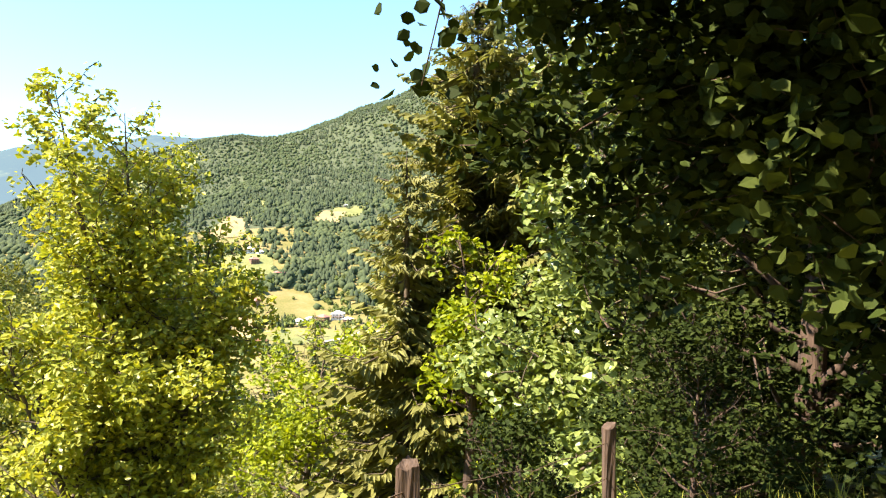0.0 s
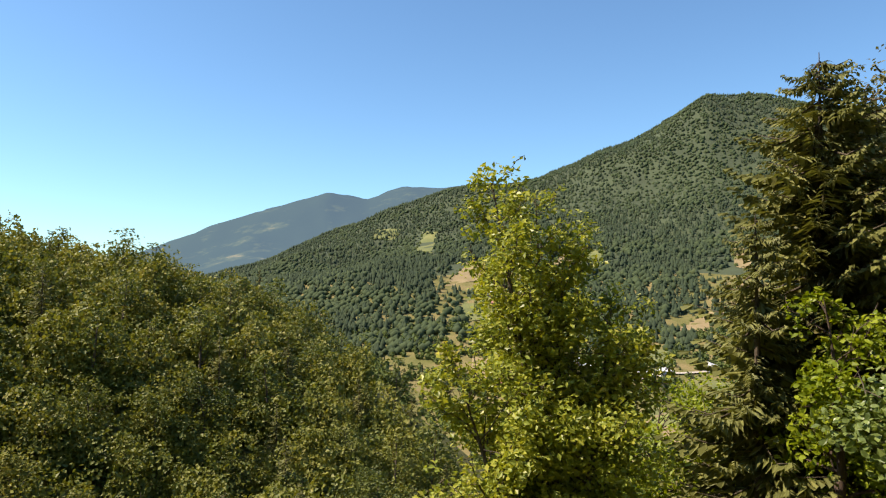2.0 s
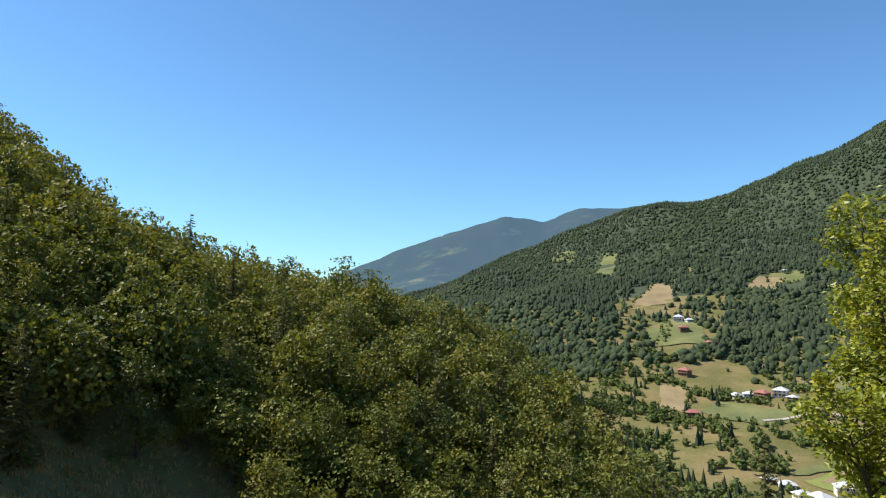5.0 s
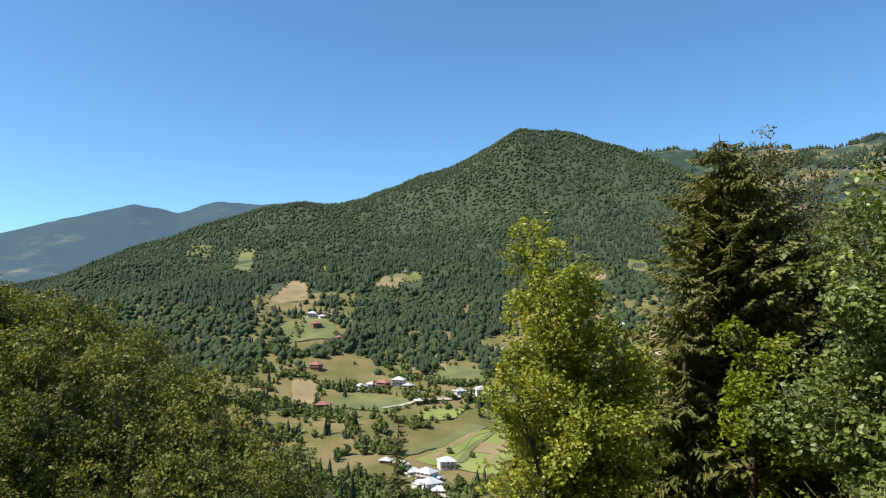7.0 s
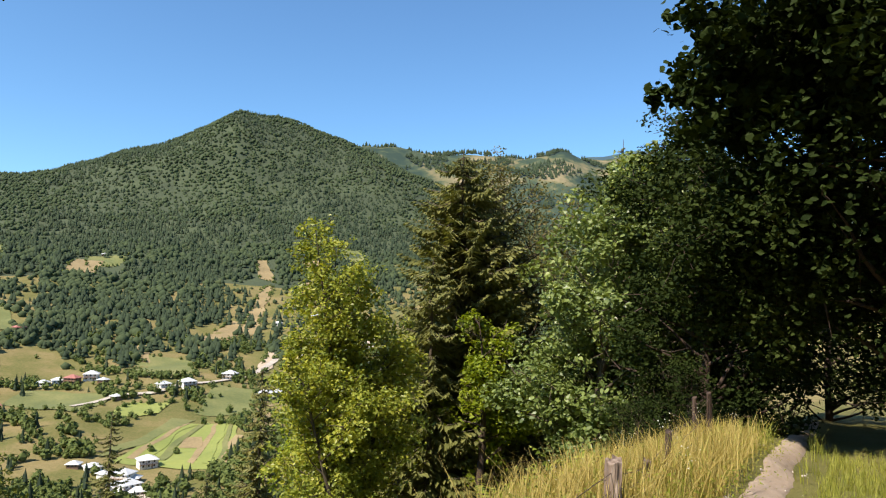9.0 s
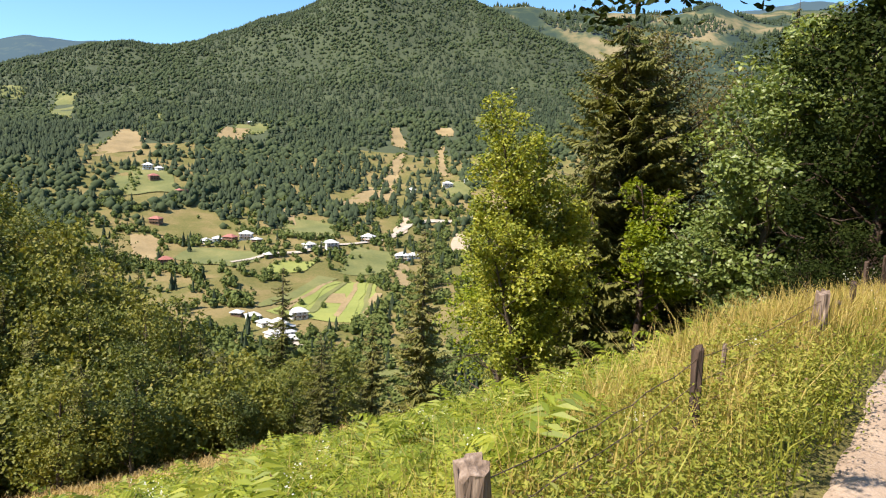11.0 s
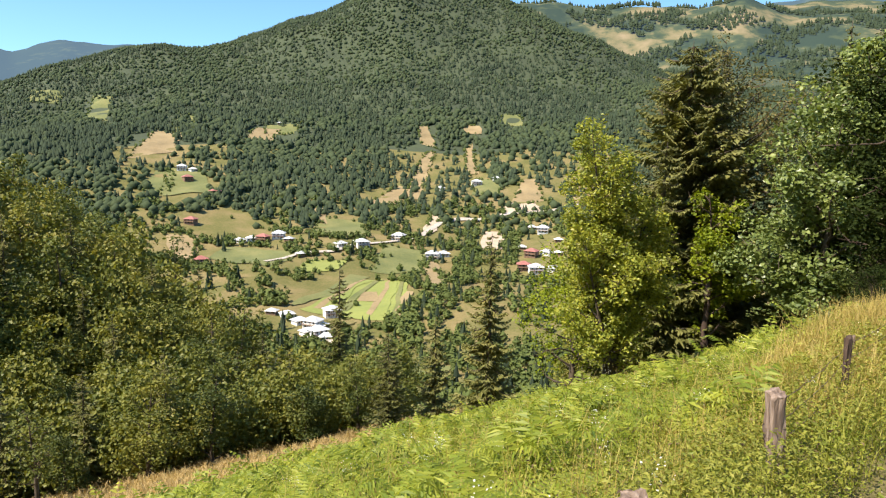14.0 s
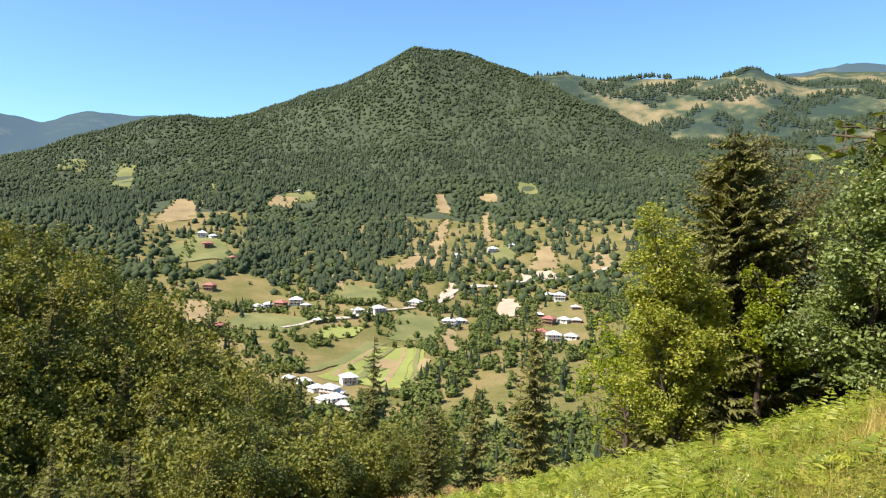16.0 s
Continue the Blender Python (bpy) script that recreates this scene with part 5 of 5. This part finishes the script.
def meadow():
    rng = np.random.RandomState(66)
    # bracken
    x, y, s_, n_ = place(rng, 2300, -2, 17, 1.7, 9.5)
    keep = wave(x, y, 3.5, 51) + (n_ - 3.0) * 0.3 - 0.25 * ((s_ < 6) & (n_ < 2.3)) > -0.15
    x, y = x[keep], y[keep]
    m = len(x); size = rng.uniform(0.26, 0.5, m)
    tagged(scatter("bracken", [fern(rng, 4, 10) for _ in range(8)], x, y, size, size * rng.choice((0.8, 1.0, 1.2, 1.7), m), rng, FERN, "bright green bracken ferns covering the slope", 0.02), category="ferns")
    x, y, s_, n_ = place(rng, 2400, -14, 20, 4.0, 19.5)
    keep = (wave(x, y, 4.5, 51) > -0.45) & ~((n_ < 9.5) & (s_ > -2) & (s_ < 17)) & (np.hypot(x + 24, y - 22) > 9)
    x, y = x[keep], y[keep]
    m = len(x); size = rng.uniform(0.36, 0.62, m)
    tagged(scatter("bracken", [fern(rng, 4, 7) for _ in range(6)], x, y, size, size * rng.choice((0.8, 1.0, 1.2, 1.7), m), rng, FERN, "bright green bracken ferns further down the slope", 0.02), category="ferns")
    # weeds along the path
    x, y, s_, n_ = place(rng, 2200, -3, 16, 0.85, 5.0, 1.3)
    keep = (s_ > 4.5) | (rng.uniform(size=len(s_)) < 0.45)
    x, y = x[keep], y[keep]
    size = rng.uniform(0.6, 1.2, len(x))
    tagged(scatter("weeds", herb(rng, 30, 0.30, 0.03), x, y, size, size, rng, GRASS, "low yellow-green weeds along the path edge", 0.0), category="weeds")
    x, y, s_, n_ = place(rng, 1300, 1, 16, 0.85, 6.0, 1.2)
    size = rng.uniform(0.7, 1.4, len(x))
    tagged(scatter("weeds", herb(rng, 26, 0.26, 0.03), x, y, size, size, rng, FERN, "green leafy weeds between the ferns", 0.0), category="weeds")
    x, y, s_, n_ = place(rng, 800, 4, 14, 0.9, 1.8)
    size = rng.uniform(0.8, 1.3, len(x))
    tagged(scatter("weeds", herb(rng, 46, 0.36, 0.03), x, y, size, size, rng, GRASS, "dense knee-high weeds round the fence posts", 0.0), category="weeds")
    x, y, s_, n_ = place(rng, 700, 2, 16, 0.9, 7.0, 1.1)
    keep = wave(x, y, 1.6, 53) > 0.0
    x, y = x[keep], y[keep]
    size = rng.uniform(0.7, 1.5, len(x))
    tagged(scatter("withered_weeds", herb(rng, 22, 0.30, 0.022), x, y, size, size, rng, WITHERED, "brown withered weeds and dead leaves among the green", 0.0), category="weeds")
    x, y, s_, n_ = place(rng, 2600, 3, 15, 0.74, 3.0, 1.4)
    keep = off_path(s_, n_, 0.27)
    x, y = x[keep], y[keep]
    size = rng.uniform(0.5, 1.0, len(x))
    tagged(scatter("weeds", herb(rng, 34, 0.22, 0.019), x, y, size, size, rng, FERN, "fine low weeds creeping up to the path edge", 0.0), category="weeds")
    x, y, s_, n_ = place(rng, 330, 5, 16, 1.7, 6.5)
    size = rng.uniform(0.3, 0.52, len(x))
    tagged(scatter("bracken", [fern(rng, 3, 11, True) for _ in range(6)], x, y, size, size, rng, FERN, "tall bracken clumps standing above the slope", 0.02), category="ferns")
    near = [(p[0], p[1]) for p in POSTS if 5.5 < p[0] < 12.5]
    k = rng.randint(0, len(near), 110)
    ps, pn = np.array(near)[k].T
    a, d = rng.uniform(0, 6.283, 110), rng.uniform(0.13, 0.34, 110)
    x, y = at(ps + d * np.cos(a), pn + d * np.sin(a))
    size = rng.uniform(0.6, 1.0, 110)
    tagged(scatter("weeds", herb(rng, 40, 0.32, 0.022), x, y, size, size, rng, GRASS, "weeds crowding round the feet of the fence posts", 0.0), category="weeds")
    # grass
    x, y, s_, n_ = place(rng, 4600, -6, 18, -4, 7.0)
    keep = off_path(s_, n_, 0.24)
    x, y, n_ = x[keep], y[keep], n_[keep]
    size = rng.uniform(0.5, 1.15, len(x)) * np.where(n_ < 0.5, 0.4, np.where(n_ > 2.2, 0.6, 1))
    tagged(scatter("green_grass", blades(rng, 10, 0.42, 0.005), x, y, size, size, rng, GRASS, "tufts of yellow-green grass beside the footpath", 0.0), category="grass")
    x, y, s_, n_ = place(rng, 3000, -4, 12, -2.4, 0.35)
    keep = off_path(s_, n_, 0.22)
    x, y = x[keep], y[keep]
    size = rng.uniform(0.35, 0.75, len(x))
    tagged(scatter("verge_grass", blades(rng, 12, 0.36, 0.005), x, y, size, size, rng, GRASS, "short shaded grass on the uphill verge", 0.0), category="grass")
    # straw
    x, y, s_, n_ = place(rng, 1150, -3, 8, 1.05, 2.4, 1.0)
    keep = off_path(s_, n_, 0.33) & (rng.uniform(size=len(s_)) < np.interp(s_, (-3, 4, 6.5, 8), (0.8, 1, 0.5, 0.15)))
    x, y = x[keep], y[keep]
    size = rng.uniform(0.6, 1.2, len(x))
    tagged(scatter("dry_grass", blades(rng, 14, 0.46, 0.0035), x, y, size, size, rng, STRAW, "tall straw-coloured grass round the fence posts", 0.0), category="grass")
    x, y, s_, n_ = place(rng, 1100, -1, 16, 1.3, 9.5)
    size = rng.uniform(0.6, 1.1, len(x))
    tagged(scatter("dry_grass", blades(rng, 10, 0.6, 0.003), x, y, size, size, rng, STRAW, "thin dry grass stalks among the ferns", 0.0), category="grass")
    # dry meadow at the wood's edge
    n = 11000
    az, r = rng.uniform(-6, 88, n), rng.uniform(16, 54, n)
    x, y = polar(az, r)
    keep = r > np.interp(az, (-6, 10, 30, 45, 86), (30, 25, 22, 22, 16))
    x, y = x[keep], y[keep]
    size = rng.uniform(1.0, 1.9, len(x))
    tagged(scatter("dry_meadow", blades(rng, 8, 0.36, 0.012), x, y, size, size * 0.7, rng, HAY, "orange-brown dry hay grass at the forest edge", 0.0), category="grass")
    n = 5200
    az, r = rng.uniform(50, 92, n), rng.uniform(24, 49, n)
    x, y = polar(az, r)
    size = rng.uniform(1.0, 1.9, n)
    tagged(scatter("dry_meadow", blades(rng, 7, 0.36, 0.014), x, y, size, size * 0.75, rng, HAY, "orange-brown hay grass below the hill wood", 0.0), category="grass")
    # white flower heads
    x, y, s_, n_ = place(rng, 64, -2, 15, 1.1, 7, 1.2)
    shapes = []
    for k in range(4):
        c = np.stack([rng.normal(size=22) * 0.05, rng.normal(size=22) * 0.05, 0.52 + rng.normal(size=22) * 0.05], -1)
        shapes.append(leaves(rng, c, 0.013, up=1.5, aspect=0.95))
    size = rng.uniform(0.7, 1.1, len(x))
    tagged(scatter("white_flowers", shapes, x, y, size, size, rng, PETAL, "small white flower heads above the grass", 0.0), category="flowers")


meadow()
